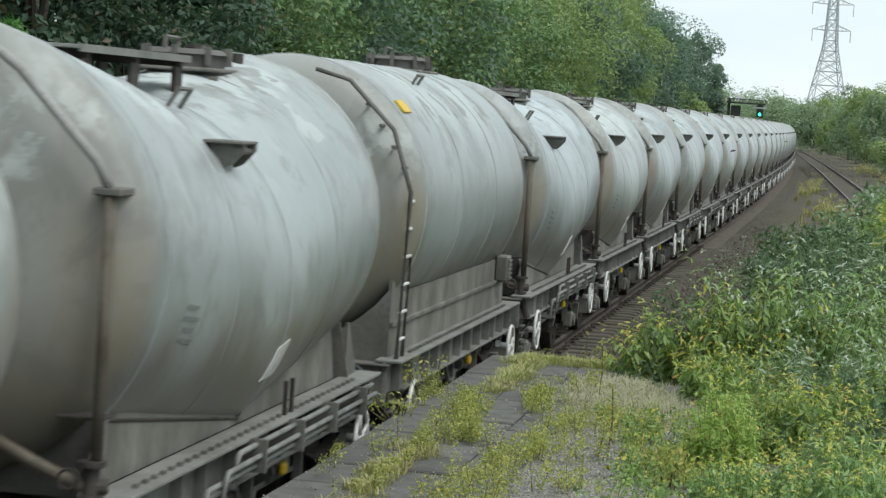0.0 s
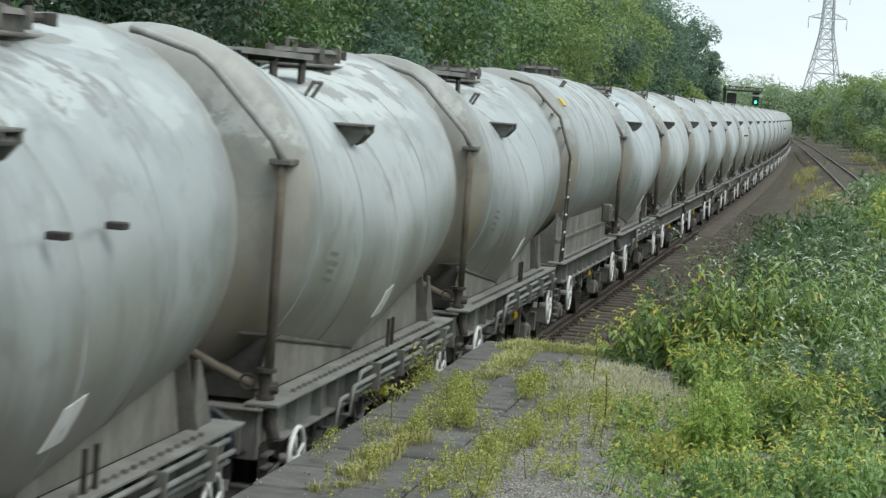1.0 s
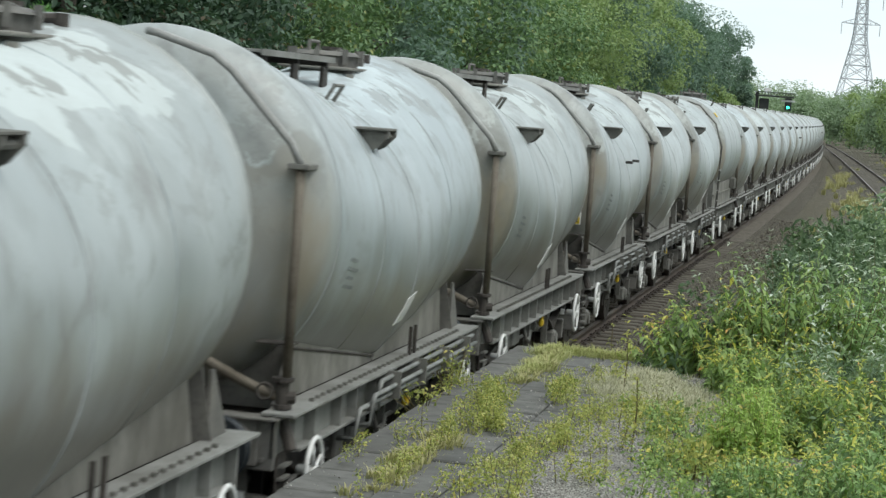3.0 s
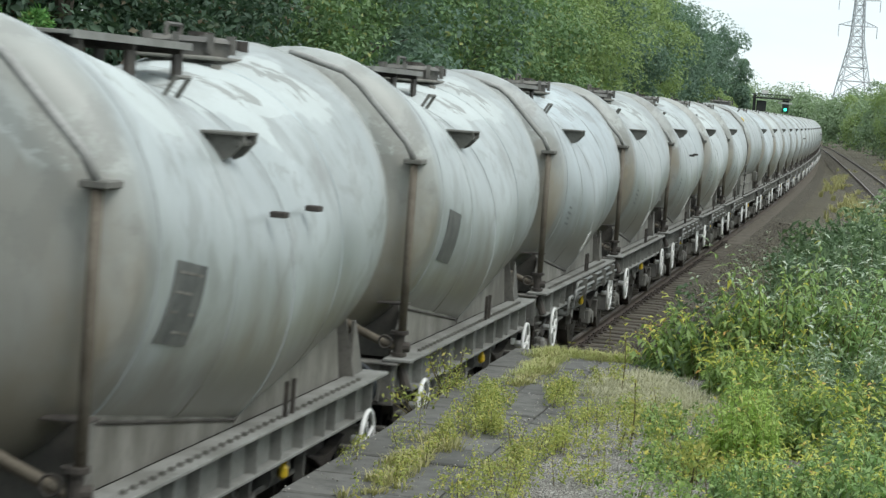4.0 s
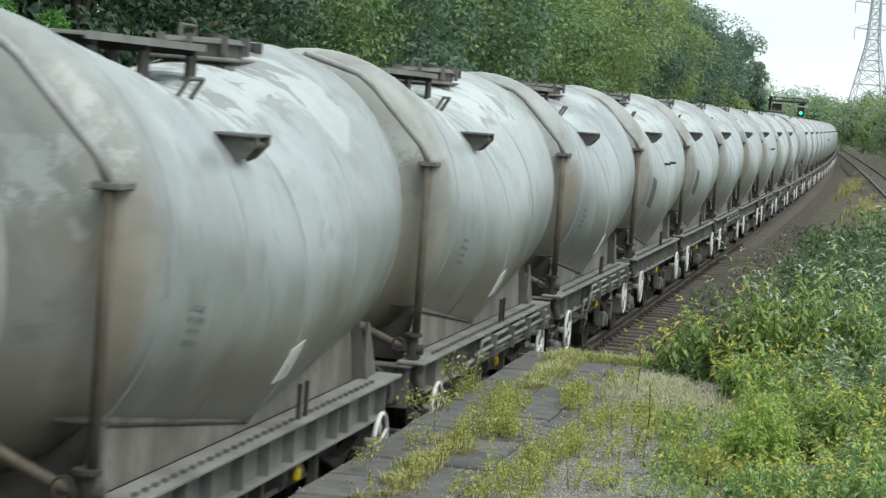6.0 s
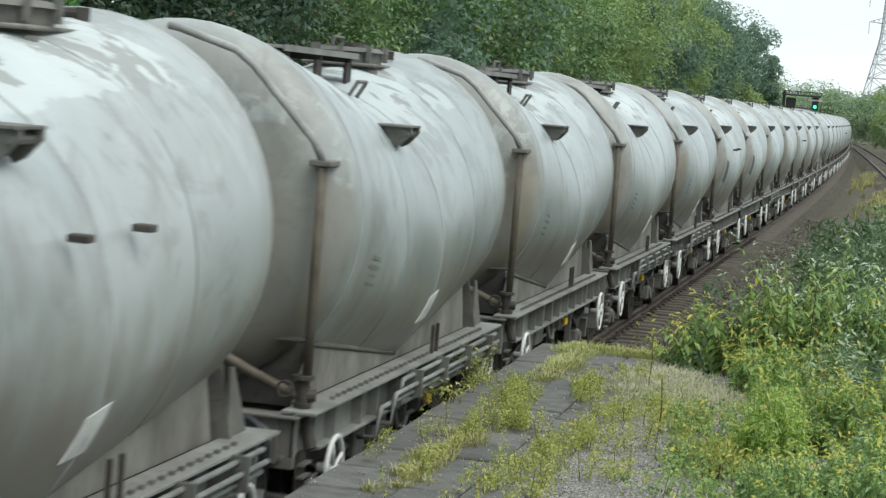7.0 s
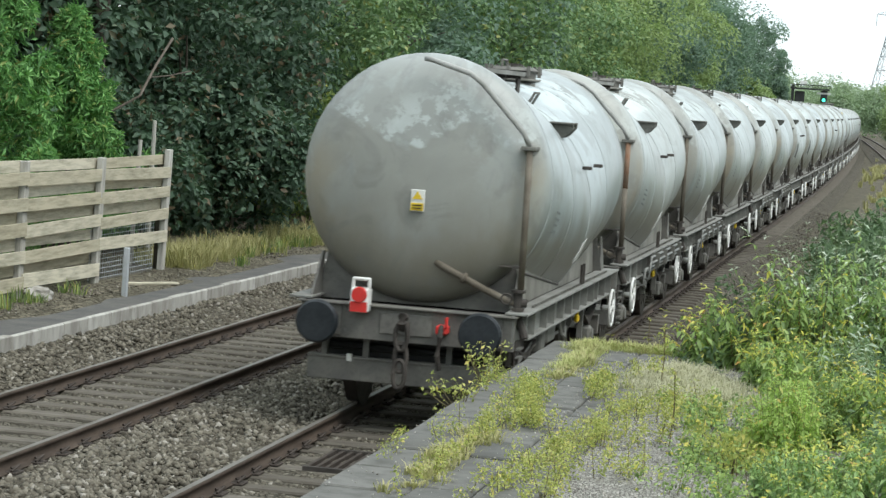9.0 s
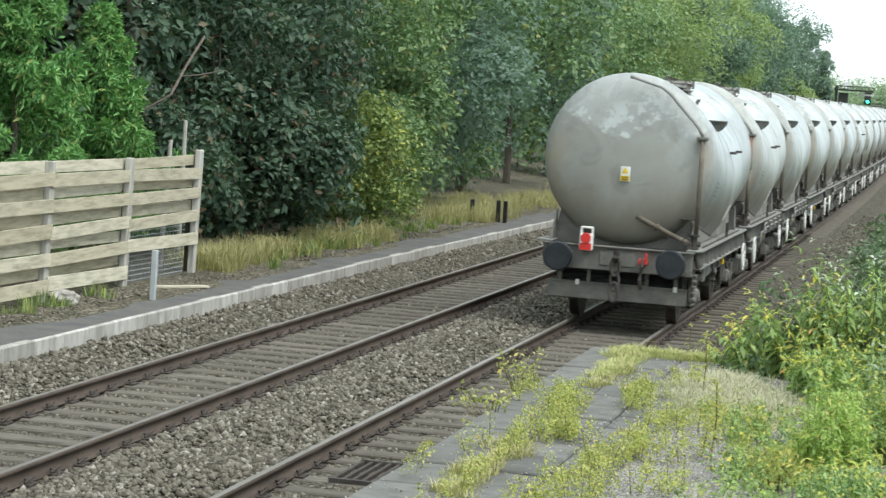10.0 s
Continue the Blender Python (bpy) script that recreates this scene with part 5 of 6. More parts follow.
# added dense trees: dark leaves close the gaps where only deep shade shows
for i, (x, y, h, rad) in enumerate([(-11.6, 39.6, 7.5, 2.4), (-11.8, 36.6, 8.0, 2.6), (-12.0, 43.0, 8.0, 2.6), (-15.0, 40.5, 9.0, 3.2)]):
    tree(x, y, 0.3, h, rad, M_LEAF_DARK, "dense dark tree added to fill the shade of the wood", 260 + i, 70, 150, 0.20, 0.0)

# scrub on the loop line's side, far away; haze is put into its pale leaf colours
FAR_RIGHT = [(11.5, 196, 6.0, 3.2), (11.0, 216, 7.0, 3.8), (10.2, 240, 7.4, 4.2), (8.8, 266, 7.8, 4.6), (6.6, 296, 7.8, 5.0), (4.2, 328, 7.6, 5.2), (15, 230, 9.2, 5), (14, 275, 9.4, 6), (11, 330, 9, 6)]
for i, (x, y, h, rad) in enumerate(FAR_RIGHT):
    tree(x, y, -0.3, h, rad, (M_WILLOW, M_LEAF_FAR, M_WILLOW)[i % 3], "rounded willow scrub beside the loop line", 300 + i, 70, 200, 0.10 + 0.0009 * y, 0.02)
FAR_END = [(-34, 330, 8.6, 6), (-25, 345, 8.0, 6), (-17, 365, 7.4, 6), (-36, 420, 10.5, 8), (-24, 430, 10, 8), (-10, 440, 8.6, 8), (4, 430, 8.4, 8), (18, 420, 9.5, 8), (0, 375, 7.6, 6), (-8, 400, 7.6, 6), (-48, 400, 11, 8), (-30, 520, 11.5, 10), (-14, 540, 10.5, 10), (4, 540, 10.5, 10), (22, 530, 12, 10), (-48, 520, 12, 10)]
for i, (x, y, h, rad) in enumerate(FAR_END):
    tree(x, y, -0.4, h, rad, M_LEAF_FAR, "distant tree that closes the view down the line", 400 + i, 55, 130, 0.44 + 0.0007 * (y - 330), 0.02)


# added trees out of view that keep low sky light off the train
SKY_BLOCKERS = [(15, -14, 9), (14.5, -4, 9.5), (15, 6, 9), (15.5, 16, 9.5), (16, 27, 9), (16.5, 39, 9), (17, 52, 8.5), (8, -22, 9), (0, -26, 9.5), (-9, -24, 10), (-12, -12, 10), (-12.5, 0, 10), (-12.5, 11, 10), (-12.5, 21, 10)]
for i, (x, y, h) in enumerate(SKY_BLOCKERS):
    tree(x, y, -0.3, h * (0.6 if x > 10 else 1.0), 3.6, M_LEAF_MID, "unseen broadleaf tree added to block low sky light", 500 + i, 60, 70, 0.50, 0.04)


# ---------------- conifer behind the fence ----------------
def conifer(x, y, z, h, rad, seed):
    r = np.random.RandomState(seed)
    t = thing("conifer", "bright green feathery conifer behind the fence", "conifer", at=pose(x, y, z))
    part("trunk", rod(bmesh.new(), (0, 0, -0.2), (0, 0, h), 0.09, 8, 0.015), M_BARK, t)
    rows = []
    for i in range(150):
        f = r.uniform(0.0, 1.0) ** 0.85
        a = r.uniform(0, TAU)
        reach = rad * (1 - f) ** 0.75 * (0.74 + 0.75 * noise.noise((math.cos(a) * 3.2, math.sin(a) * 3.2, f * 9 + seed)))
        q = r.uniform(0.6, 1.05)
        for k in range(3):
            g = q * (0.75 + 0.17 * k)
            rows.append((math.cos(a) * reach * g, math.sin(a) * reach * g, 0.1 + f * h * 0.97 + 0.13 * k, 0.26 - 0.075 * k))
    v, fc = leaves(rows, 60, 1.0, 0.145, 0.25, seed, 0.2, 0.3, 0.35, True, 0.5, 0.7)
    c = new("crown", raw("crown", v, fc, M_CONIFER))
    c.parent = t


conifer(-9.3, 35.4, 0.2, 4.9, 2.0, 3)
conifer(-9.2, 38.7, 0.2, 4.0, 1.75, 4)
conifer(-9.3, 32.2, 0.2, 4.4, 1.9, 5)


# ---------------- scrub on the platform side ----------------
def shrub(x, y, z, rx, ry, h, leaf, label, seed, clumps, per, size, aspect, droop=0.0, spread=0.2, stems=16, mixed=None):
    r = random.Random(seed)
    t = thing("shrub", label, "shrub", "platform scrub", at=pose(x, y, z))
    bm = bmesh.new()
    for i in range(stems):
        a = r.uniform(0, TAU)
        e = Vector((math.cos(a) * rx * r.uniform(0.2, 0.9), math.sin(a) * ry * r.uniform(0.2, 0.9), h * r.uniform(0.5, 0.98)))
        b = Vector((e.x * 0.3, e.y * 0.3, -0.05))
        rod(bm, b, e, 0.014, 5, 0.005)
    tagged(part("stalkwork", bm, M_STEM, t), kind="stuff")
    c = []
    for p in lumpy(clumps, (0, 0, h * 0.42), (rx, ry, h * 0.55), seed, 0.35):
        c.append((p[0], p[1], max(0.06, p[2]), p[3] * spread))
    cut = len(c) * 2 // 3 if mixed else len(c)
    v, f = leaves(c[:cut], per, 1.0, size, aspect, seed, 0.25, 0.35, droop, False, 0.25, 0.95)
    ob = new("leaves", raw("leaves", v, f, leaf))
    ob.parent = t
    if mixed:
        v, f = leaves(c[cut:], int(per * 1.3), 1.15, size * 0.72, aspect * 0.85, seed + 500, 0.25, 0.35, 0.15, False, 0.5, 0.95)
        ob = new("young_leaves", raw("young_leaves", v, f, mixed))
        ob.parent = t
    return t


def blades(p, ax, nrm, L, aspect, bend):
    """Folded leaves from base points, directions and upper sides; bend lets the tip hang."""
    side = np.cross(ax, nrm)
    side /= np.linalg.norm(side, axis=1, keepdims=True) + 1e-9
    nrm = np.cross(side, ax)
    L = L[:, None]
    w = L * aspect
    down = np.array([0, 0, -1.0])
    mid = p + ax * L * 0.45 + down * L * bend * 0.12
    tip = p + ax * L * 0.95 + down * L * bend * 0.55
    v = np.stack((p, mid + side * w * 0.5 + nrm * w * 0.2, mid - side * w * 0.5 + nrm * w * 0.2, tip, mid), 1)
    tri = np.array([(0, 1, 4), (1, 3, 4), (0, 4, 2), (4, 3, 2)])
    f = tri[None] + 5 * np.arange(len(p))[:, None, None]
    return v.reshape(-1, 3), f.reshape(-1, 3)


def stalk_plant(name, x, y, z, rx, ry, h, label, seed, leaf, stems=60, nodes=12, whorl=3, size=0.12, aspect=0.28, bend=0.5, lean=0.35, bare=0.2, tips=None, tip_share=0.35, rise=0.35):
    """Upright or arching stems with leaves in whorls; the youngest leaves may be paler."""
    r = np.random.RandomState(seed)
    t = thing(name, label, "shrub" if name == "shrub" else "plant", "platform scrub", at=pose(x, y, z))
    a, q = r.uniform(0, TAU, stems), np.sqrt(r.uniform(0, 1, stems))
    bx, by = rx * 0.75 * q * np.cos(a), ry * 0.75 * q * np.sin(a)
    hh = h * (1.0 - 0.45 * q ** 2) * r.uniform(0.6, 1.08, stems)
    da = a + r.normal(0, 0.6, stems)
    ln = lean * r.uniform(0.2, 1.2, stems) * hh

    def on_stem(f):
        return np.stack((bx + np.cos(da) * ln * f ** 1.7, by + np.sin(da) * ln * f ** 1.7, hh * (f - 0.18 * lean * f ** 2)), 1)
    bm = bmesh.new()
    p0, p1, p2 = on_stem(np.zeros(stems)), on_stem(np.full(stems, 0.5)), on_stem(np.ones(stems))
    for b, m, e in zip(p0, p1, p2):
        rod(bm, Vector(b) - Vector((0, 0, 0.05)), m, 0.003 + 0.0022 * h, 4, 0.002 + 0.0015 * h)
        rod(bm, m, e, 0.002 + 0.0015 * h, 4, 0.0015)
    tagged(part("stalkwork", bm, M_GREENSTEM if name == "weed_clump" else M_STEM, t), kind="stuff")
    P, A, N, L, young = [], [], [], [], []
    for i in range(nodes):
        f = bare + (1 - bare) * (i + r.uniform(-0.3, 0.3, stems)) / (nodes - 1)
        f = np.clip(f, 0.02, 1.0)
        for w in range(whorl):
            g = i * 1.9 + w * TAU / whorl + r.normal(0, 0.5, stems) + seed
            up = rise * r.uniform(-2.6, 1.8, stems) + 0.9 * np.clip(f - 0.85, 0, 1) / 0.15
            d = np.stack((np.cos(g), np.sin(g), up), 1)
            d /= np.linalg.norm(d, axis=1, keepdims=True)
            nn = np.stack((-np.cos(g) * up, -np.sin(g) * up, np.ones(stems)), 1) + r.normal(0, 0.35, (stems, 3))
            nn /= np.linalg.norm(nn, axis=1, keepdims=True)
            P.append(on_stem(f))
            A.append(d)
            N.append(nn)
            L.append(size * (1.15 - 0.6 * f ** 2) * r.uniform(0.6, 1.25, stems))
            young.append(f > 1 - tip_share * r.uniform(0.3, 1.0, stems))
    P, A, N, L, young = (np.concatenate(v) for v in (P, A, N, L, young))
    for nm, mat, sel in (("leaves", leaf, ~young if tips else np.full(len(L), True)), ("young_leaves", tips, young)):
        if mat:
            v, f = blades(P[sel], A[sel], N[sel], L[sel], aspect, bend)
            ob = new(nm, raw(nm, v, f, mat))
            ob.parent = t
    return t


# scrub beyond the platform end
shrub(4.25, 41.0, -0.4, 1.25, 3.0, 2.0, M_DEEP, "dark buddleia bush with pale grey tips", 13, 150, 46, 0.18, 0.26, 0.1, 0.3)
stalk_plant("shrub", 4.2, 40.0, -0.4, 1.4, 2.6, 2.45, "buddleia shoots with pale grey-white tips", 63, M_DEEP, 70, 12, 3, 0.20, 0.22, 0.5, 0.3, 0.3, M_PALETIP, 0.10)
shrub(5.5, 34.5, -0.4, 1.3, 2.6, 2.1, M_DEEP, "dark buddleia bush beside the line", 14, 140, 46, 0.17, 0.27, 0.1, 0.28)
stalk_plant("shrub", 5.4, 33.0, -0.4, 1.5, 2.2, 2.5, "grey-green buddleia with silvery tips", 64, M_BUDDLEIA, 80, 12, 3, 0.19, 0.22, 0.5, 0.3, 0.25, M_PALETIP, 0.10)
shrub(4.9, 52.0, -0.4, 1.2, 4.0, 1.8, M_DEEP, "low dark scrub beside the line", 15, 150, 50, 0.20, 0.28, 0.1, 0.34, mixed=M_BUDDLEIA)
shrub(7.0, 62.0, -0.4, 1.8, 6.0, 2.2, M_SHRUB, "bramble scrub beside the line", 16, 170, 50, 0.22, 0.36, 0.1, 0.42)
shrub(8.4, 82.0, -0.4, 2.2, 8.0, 2.0, M_BUDDLEIA, "bramble scrub further along the line", 17, 170, 50, 0.26, 0.36, 0.1, 0.46)
shrub(10.0, 110.0, -0.4, 2.6, 10.0, 2.4, M_SHRUB, "pale scrub between the line and the loop", 26, 170, 50, 0.30, 0.36, 0.1, 0.5)
# leggy shrub that leans over the platform end; dark filler leaves carry its inside shade
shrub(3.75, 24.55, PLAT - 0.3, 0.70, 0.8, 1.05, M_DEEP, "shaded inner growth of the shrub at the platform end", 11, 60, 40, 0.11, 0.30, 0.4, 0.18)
stalk_plant("shrub", 3.55, 24.4, PLAT - 0.2, 0.80, 0.7, 1.15, "leggy shrub with long drooping leaves, some turned yellow", 65, M_SHRUB, 80, 12, 3, 0.130, 0.42, 0.9, 0.60, 0.30, M_TURNING, 0.12, 0.4)
stalk_plant("shrub", 4.25, 24.5, PLAT - 0.2, 0.80, 0.7, 1.75, "green shrub with yellowing leaves and pale tips", 66, M_SHRUB, 80, 14, 3, 0.140, 0.38, 0.9, 0.45, 0.25, M_PALETIP, 0.06, 0.4)
stalk_plant("shrub", 2.75, 25.5, -0.2, 0.4, 0.5, 1.55, "twiggy shrub with few yellow-green leaves", 67, M_TURNING, 26, 7, 2, 0.12, 0.38, 0.5, 0.45, 0.55)
stalk_plant("shrub", 4.85, 25.0, PLAT - 0.2, 0.9, 1.0, 1.70, "fresh green leafy shrub with silvery tips", 68, M_LUSH, 85, 12, 3, 0.16, 0.32, 0.6, 0.3, 0.1, M_PALETIP, 0.08, 0.45)
stalk_plant("shrub", 5.7, 26.0, PLAT - 0.6, 1.0, 1.4, 2.0, "tall green leafy shrub in a thicket", 62, M_LUSH, 80, 14, 3, 0.17, 0.32, 0.6, 0.3, 0.15, M_PALETIP, 0.06, 0.45)
# dark filler leaves carry the shade inside the thicket
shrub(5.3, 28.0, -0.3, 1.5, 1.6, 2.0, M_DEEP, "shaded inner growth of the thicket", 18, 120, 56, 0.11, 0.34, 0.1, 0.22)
# weeds rooted on the platform
stalk_plant("weed_clump", 4.15, 22.6, PLAT - 0.05, 0.65, 0.9, 0.72, "mixed green weeds with yellow leaves and dead stems", 69, M_SHRUB, 80, 9, 3, 0.13, 0.32, 0.7, 0.4, 0.1, M_TURNING, 0.14, 0.4)
stalk_plant("weed_clump", 5.05, 22.2, PLAT - 0.05, 0.8, 1.2, 0.90, "grey-green weeds with pale tips", 70, M_BUDDLEIA, 90, 10, 3, 0.14, 0.28, 0.6, 0.35, 0.1, M_PALETIP, 0.08, 0.4)
stalk_plant("weed_clump", 4.28, 17.9, PLAT - 0.05, 0.34, 0.8, 0.78, "bright fresh green upright weed clump", 71, M_NETTLE, 120, 14, 3, 0.085, 0.38, 0.4, 0.14, 0.05, None, 0.3, 0.5)
stalk_plant("weed_clump", 4.6, 19.4, PLAT - 0.05, 0.45, 0.9, 0.66, "green upright weeds with yellowing leaves", 72, M_SHRUB, 110, 12, 3, 0.085, 0.38, 0.4, 0.16, 0.05, None, 0.3, 0.5)
stalk_plant("weed_clump", 5.0, 19.8, PLAT - 0.05, 0.6, 1.3, 0.74, "tangled weeds with yellowed leaves", 73, M_SHRUB, 110, 10, 3, 0.115, 0.34, 0.7, 0.4, 0.08, M_TURNING, 0.14, 0.4)
stalk_plant("weed_clump", 4.55, 16.4, PLAT - 0.05, 0.5, 0.9, 0.48, "green weeds with a few orange leaves", 74, M_LUSH, 120, 10, 3, 0.075, 0.40, 0.5, 0.3, 0.05, M_TURNING, 0.16, 0.4)
stalk_plant("weed_clump", 5.3, 17.2, PLAT - 0.05, 0.65, 1.5, 0.62, "rank mixed weeds with grey-green leaves", 75, M_LUSH, 110, 10, 3, 0.105, 0.36, 0.7, 0.4, 0.08, M_TURNING, 0.15, 0.4)
stalk_plant("weed_clump", 6.1, 21.6, PLAT - 0.05, 0.9, 2.0, 1.1, "tall leafy green platform weeds", 76, M_LUSH, 100, 12, 3, 0.13, 0.32, 0.6, 0.3, 0.1, M_PALETIP, 0.06, 0.4)
# dark leaf colour stands for the shade in the hollows between weeds
shrub(5.5, 20.8, PLAT - 0.05, 0.9, 2.2, 0.42, M_DEEP, "undergrowth darkened as shade between the platform weeds", 19, 110, 50, 0.085, 0.34, 0.3, 0.17)
shrub(3.95, 17.3, PLAT - 0.05, 0.3, 0.5, 0.28, M_WEED, "low yellow-green weeds on the gravel", 25, 50, 30, 0.045, 0.40, 0.1, 0.09, 8)


# ---------------- small weeds and grass on the platform ----------------
def weed_patch(name, rows, n_per, size, h, label, leaf, seed, aspect=0.5):
    """Low sprigs: (x, y, radius_x, radius_y, count) patches, each sprig a stem with small leaves."""
    r = random.Random(seed)
    c, stems = [], bmesh.new()
    for x, y, rx, ry, cnt in rows:
        for i in range(cnt):
            px, py = r.gauss(x, rx * 0.5), r.gauss(y, ry * 0.5)
            hh = h * r.uniform(0.35, 1.1)
            lx, ly = r.uniform(-0.06, 0.06), r.uniform(-0.06, 0.06)
            for k in range(4):
                f = (k + 0.7) / 4
                c.append((px + lx * f, py + ly * f, PLAT + hh * f, 0.05))
            if i % 3 == 0:
                a, b = Vector((px, py, PLAT - 0.02)), Vector((px + lx, py + ly, PLAT + hh))
                rod(stems, a, b, 0.004, 4, 0.002)
    v, f = leaves(c, n_per, 1.0, size, aspect, seed, 0.4, 0.3)
    ob = tagged(new(name, raw(name, v, f, leaf)), label, "weeds", kind="stuff")
    tagged(part("stalkwork", stems, M_STEM, ob), kind="stuff")
    return ob


weed_patch("weeds", [(2.06, 15.6, 0.10, 1.0, 14), (2.06, 17.6, 0.10, 0.9, 16), (2.05, 19.6, 0.14, 0.5, 28), (2.0, 20.3, 0.18, 0.5, 34), (2.15, 18.5, 0.24, 0.40, 28), (2.3, 18.3, 0.20, 0.3, 14),
                     (1.78, 17.5, 0.05, 0.5, 6), (2.68, 17.1, 0.14, 0.6, 20), (2.66, 16.0, 0.12, 0.7, 16), (2.45, 21.3, 0.16, 0.5, 22), (2.55, 20.6, 0.14, 0.4, 16), (2.7, 22.6, 0.2, 0.5, 12), (2.88, 18.2, 0.12, 0.9, 30), (2.9, 15.6, 0.12, 0.8, 22), (2.86, 19.6, 0.1, 0.6, 14),
                     (3.1, 19.6, 0.3, 0.4, 20), (3.3, 20.2, 0.3, 0.4, 22), (3.6, 19.8, 0.25, 0.5, 22), (3.2, 18.2, 0.3, 0.6, 14), (3.3, 16.6, 0.3, 0.5, 16), (2.5, 15.2, 0.2, 0.4, 10), (1.56, 20.9, 0.05, 0.6, 10), (1.60, 16.6, 0.06, 0.8, 4)],
           12, 0.026, 0.19, "yellow-green weeds in the joints of the platform slabs", M_WEED, 31)
weed_patch("weeds", [(3.9, 18.6, 0.4, 0.8, 26), (3.8, 16.0, 0.4, 0.7, 20), (4.3, 21.5, 0.5, 0.9, 44), (4.4, 15.4, 0.6, 0.7, 40), (3.9, 23.4, 0.3, 0.4, 16), (3.6, 19.4, 0.35, 0.6, 26), (3.75, 17.2, 0.3, 0.7, 26)],
           8, 0.038, 0.24, "taller green weeds on the gravel", M_SHRUB, 32)


def grass(name, rows, length, label, seed, z0, lean=0.5, material=None, thin=1.0):
    """Thin bent blades; rows: x, y, radius_x, radius_y, count."""
    r = np.random.RandomState(seed)
    V, F, k0 = [], [], 0
    for x, y, rx, ry, cnt in rows:
        k = max(3, cnt // 28)
        tx, ty, tl = r.normal(x, rx * 0.5, k), r.normal(y, ry * 0.5, k), r.uniform(0.45, 1.1, k)
        which = r.randint(0, k, cnt)
        ox, oy = r.normal(0, 0.055 * (0.6 + length), cnt), r.normal(0, 0.075 * (0.6 + length), cnt)
        px, py = tx[which] + ox, ty[which] + oy
        L = length * tl[which] * r.uniform(0.5, 1.1, cnt)
        a = np.arctan2(oy, ox) + r.normal(0, 0.7, cnt)
        ln = lean * r.uniform(0.2, 1.2, cnt)
        w = 0.006 * (1 + length) * thin
        dx, dy = np.cos(a), np.sin(a)
        base = np.stack((px, py, np.full(cnt, z0)), 1)
        mid = base + np.stack((dx * L * ln * 0.35, dy * L * ln * 0.35, L * 0.6), 1)
        tip = base + np.stack((dx * L * ln, dy * L * ln, L * (1 - 0.35 * ln)), 1)
        sd = np.stack((-dy * w, dx * w, np.zeros(cnt)), 1)
        v = np.stack((base - sd, base + sd, mid + sd * 0.8, mid - sd * 0.8, tip), 1).reshape(-1, 3)
        f = np.array([(0, 1, 2), (0, 2, 3), (3, 2, 4)])[None] + 5 * np.arange(cnt)[:, None, None] + k0
        V.append(v)
        F.append(f.reshape(-1, 3))
        k0 += 5 * cnt
    return tagged(new(name, raw(name, np.concatenate(V), np.concatenate(F), material or M_GRASS)), label, "grass", kind="stuff")


grass("dry_grass", [(2.05, 22.6, 0.12, 0.9, 500), (1.92, 24.2, 0.16, 0.9, 800), (2.3, 24.75, 0.4, 0.25, 500), (2.0, 16.2, 0.15, 1.4, 900), (2.06, 17.4, 0.15, 0.9, 500), (2.75, 17.6, 0.15, 1.6, 350)], 0.13, "pale dry grass in the joints of the platform", 41, PLAT - 0.02, 1.0)
grass("moss_grass", [(1.98, 23.2, 0.14, 1.3, 2600), (1.92, 24.5, 0.18, 0.5, 2200), (2.35, 24.75, 0.5, 0.22, 2600)], 0.13, "soft yellow-green grass strip along the platform end", 46, PLAT - 0.02, 1.1, M_MOSS, 0.5)
grass("dry_grass", [(3.15, 21.9, 0.55, 1.1, 9000), (3.0, 22.9, 0.35, 0.6, 3000), (3.45, 21.2, 0.35, 0.7, 3000)], 0.15, "pale feathery dry grass patch by the shrubs", 44, PLAT - 0.02, 1.1, M_PALE, 0.4)
grass("long_grass", [(-7.3, 39.4, 0.6, 1.0, 2600), (-7.4, 41.2, 0.6, 0.9, 1700), (-7.4, 43.4, 0.6, 1.0, 1500), (-7.3, 47.0, 0.6, 1.2, 2400), (-7.2, 49.5, 0.6, 1.2, 1700), (-7.3, 60.5, 0.8, 3.0, 5000), (-7.4, 70, 0.9, 5, 3500), (-8.6, 64, 1.2, 6, 3500), (-7.6, 85, 1.2, 8, 2500)], 0.55, "straw-coloured long grass below the trees", 42, 0.1, 0.75, None, 0.55)
grass("green_grass", [(-7.0, 44.0, 0.5, 5.0, 900), (-6.95, 31.4, 0.3, 2.4, 200), (-7.1, 53, 0.6, 6, 1200), (-7.2, 48, 0.5, 2, 500)], 0.35, "green grass tufts at the foot of the wood", 43, 0.1, 0.6, M_LEAF_YEL)


grass("tall_grass", [(6.0, 105, 2.2, 18, 3600), (4.2, 120, 1.0, 20, 1800), (9.5, 150, 2.4, 26, 4200), (9.8, 200, 2.4, 30, 4200), (2.6, 165, 0.7, 30, 1600), (6.8, 250, 1.6, 30, 3000)], 0.55, "straw and green grass round the loop line", 45, -0.38, 0.6, M_GRASS, 2.0)


def sprig(x, y, z, h, label, seed):
    """A single tall weed with a flower head."""
    t = thing("weed_plant", label, "plant", "single weeds", at=pose(x, y, z))
    part("stem", tube(bmesh.new(), [(0, 0, -0.05), (0.02, 0, h * 0.5), (0.0, 0.02, h)], 0.006, 5), M_STEM, t)
    v, f = leaves([(0, 0, h * q, 0.06) for q in (0.25, 0.4, 0.55, 0.7, 0.85)], 9, 1.0, 0.06, 0.4, seed)
    ob = new("leaves", raw("leaves", v, f, M_WEED))
    ob.parent = t
    v, f = leaves([(0, 0, h, 0.02)], 10, 1.0, 0.028, 0.7, seed + 1)
    ob = new("flower", raw("flower", v, f, M_WEED))
    ob.parent = t


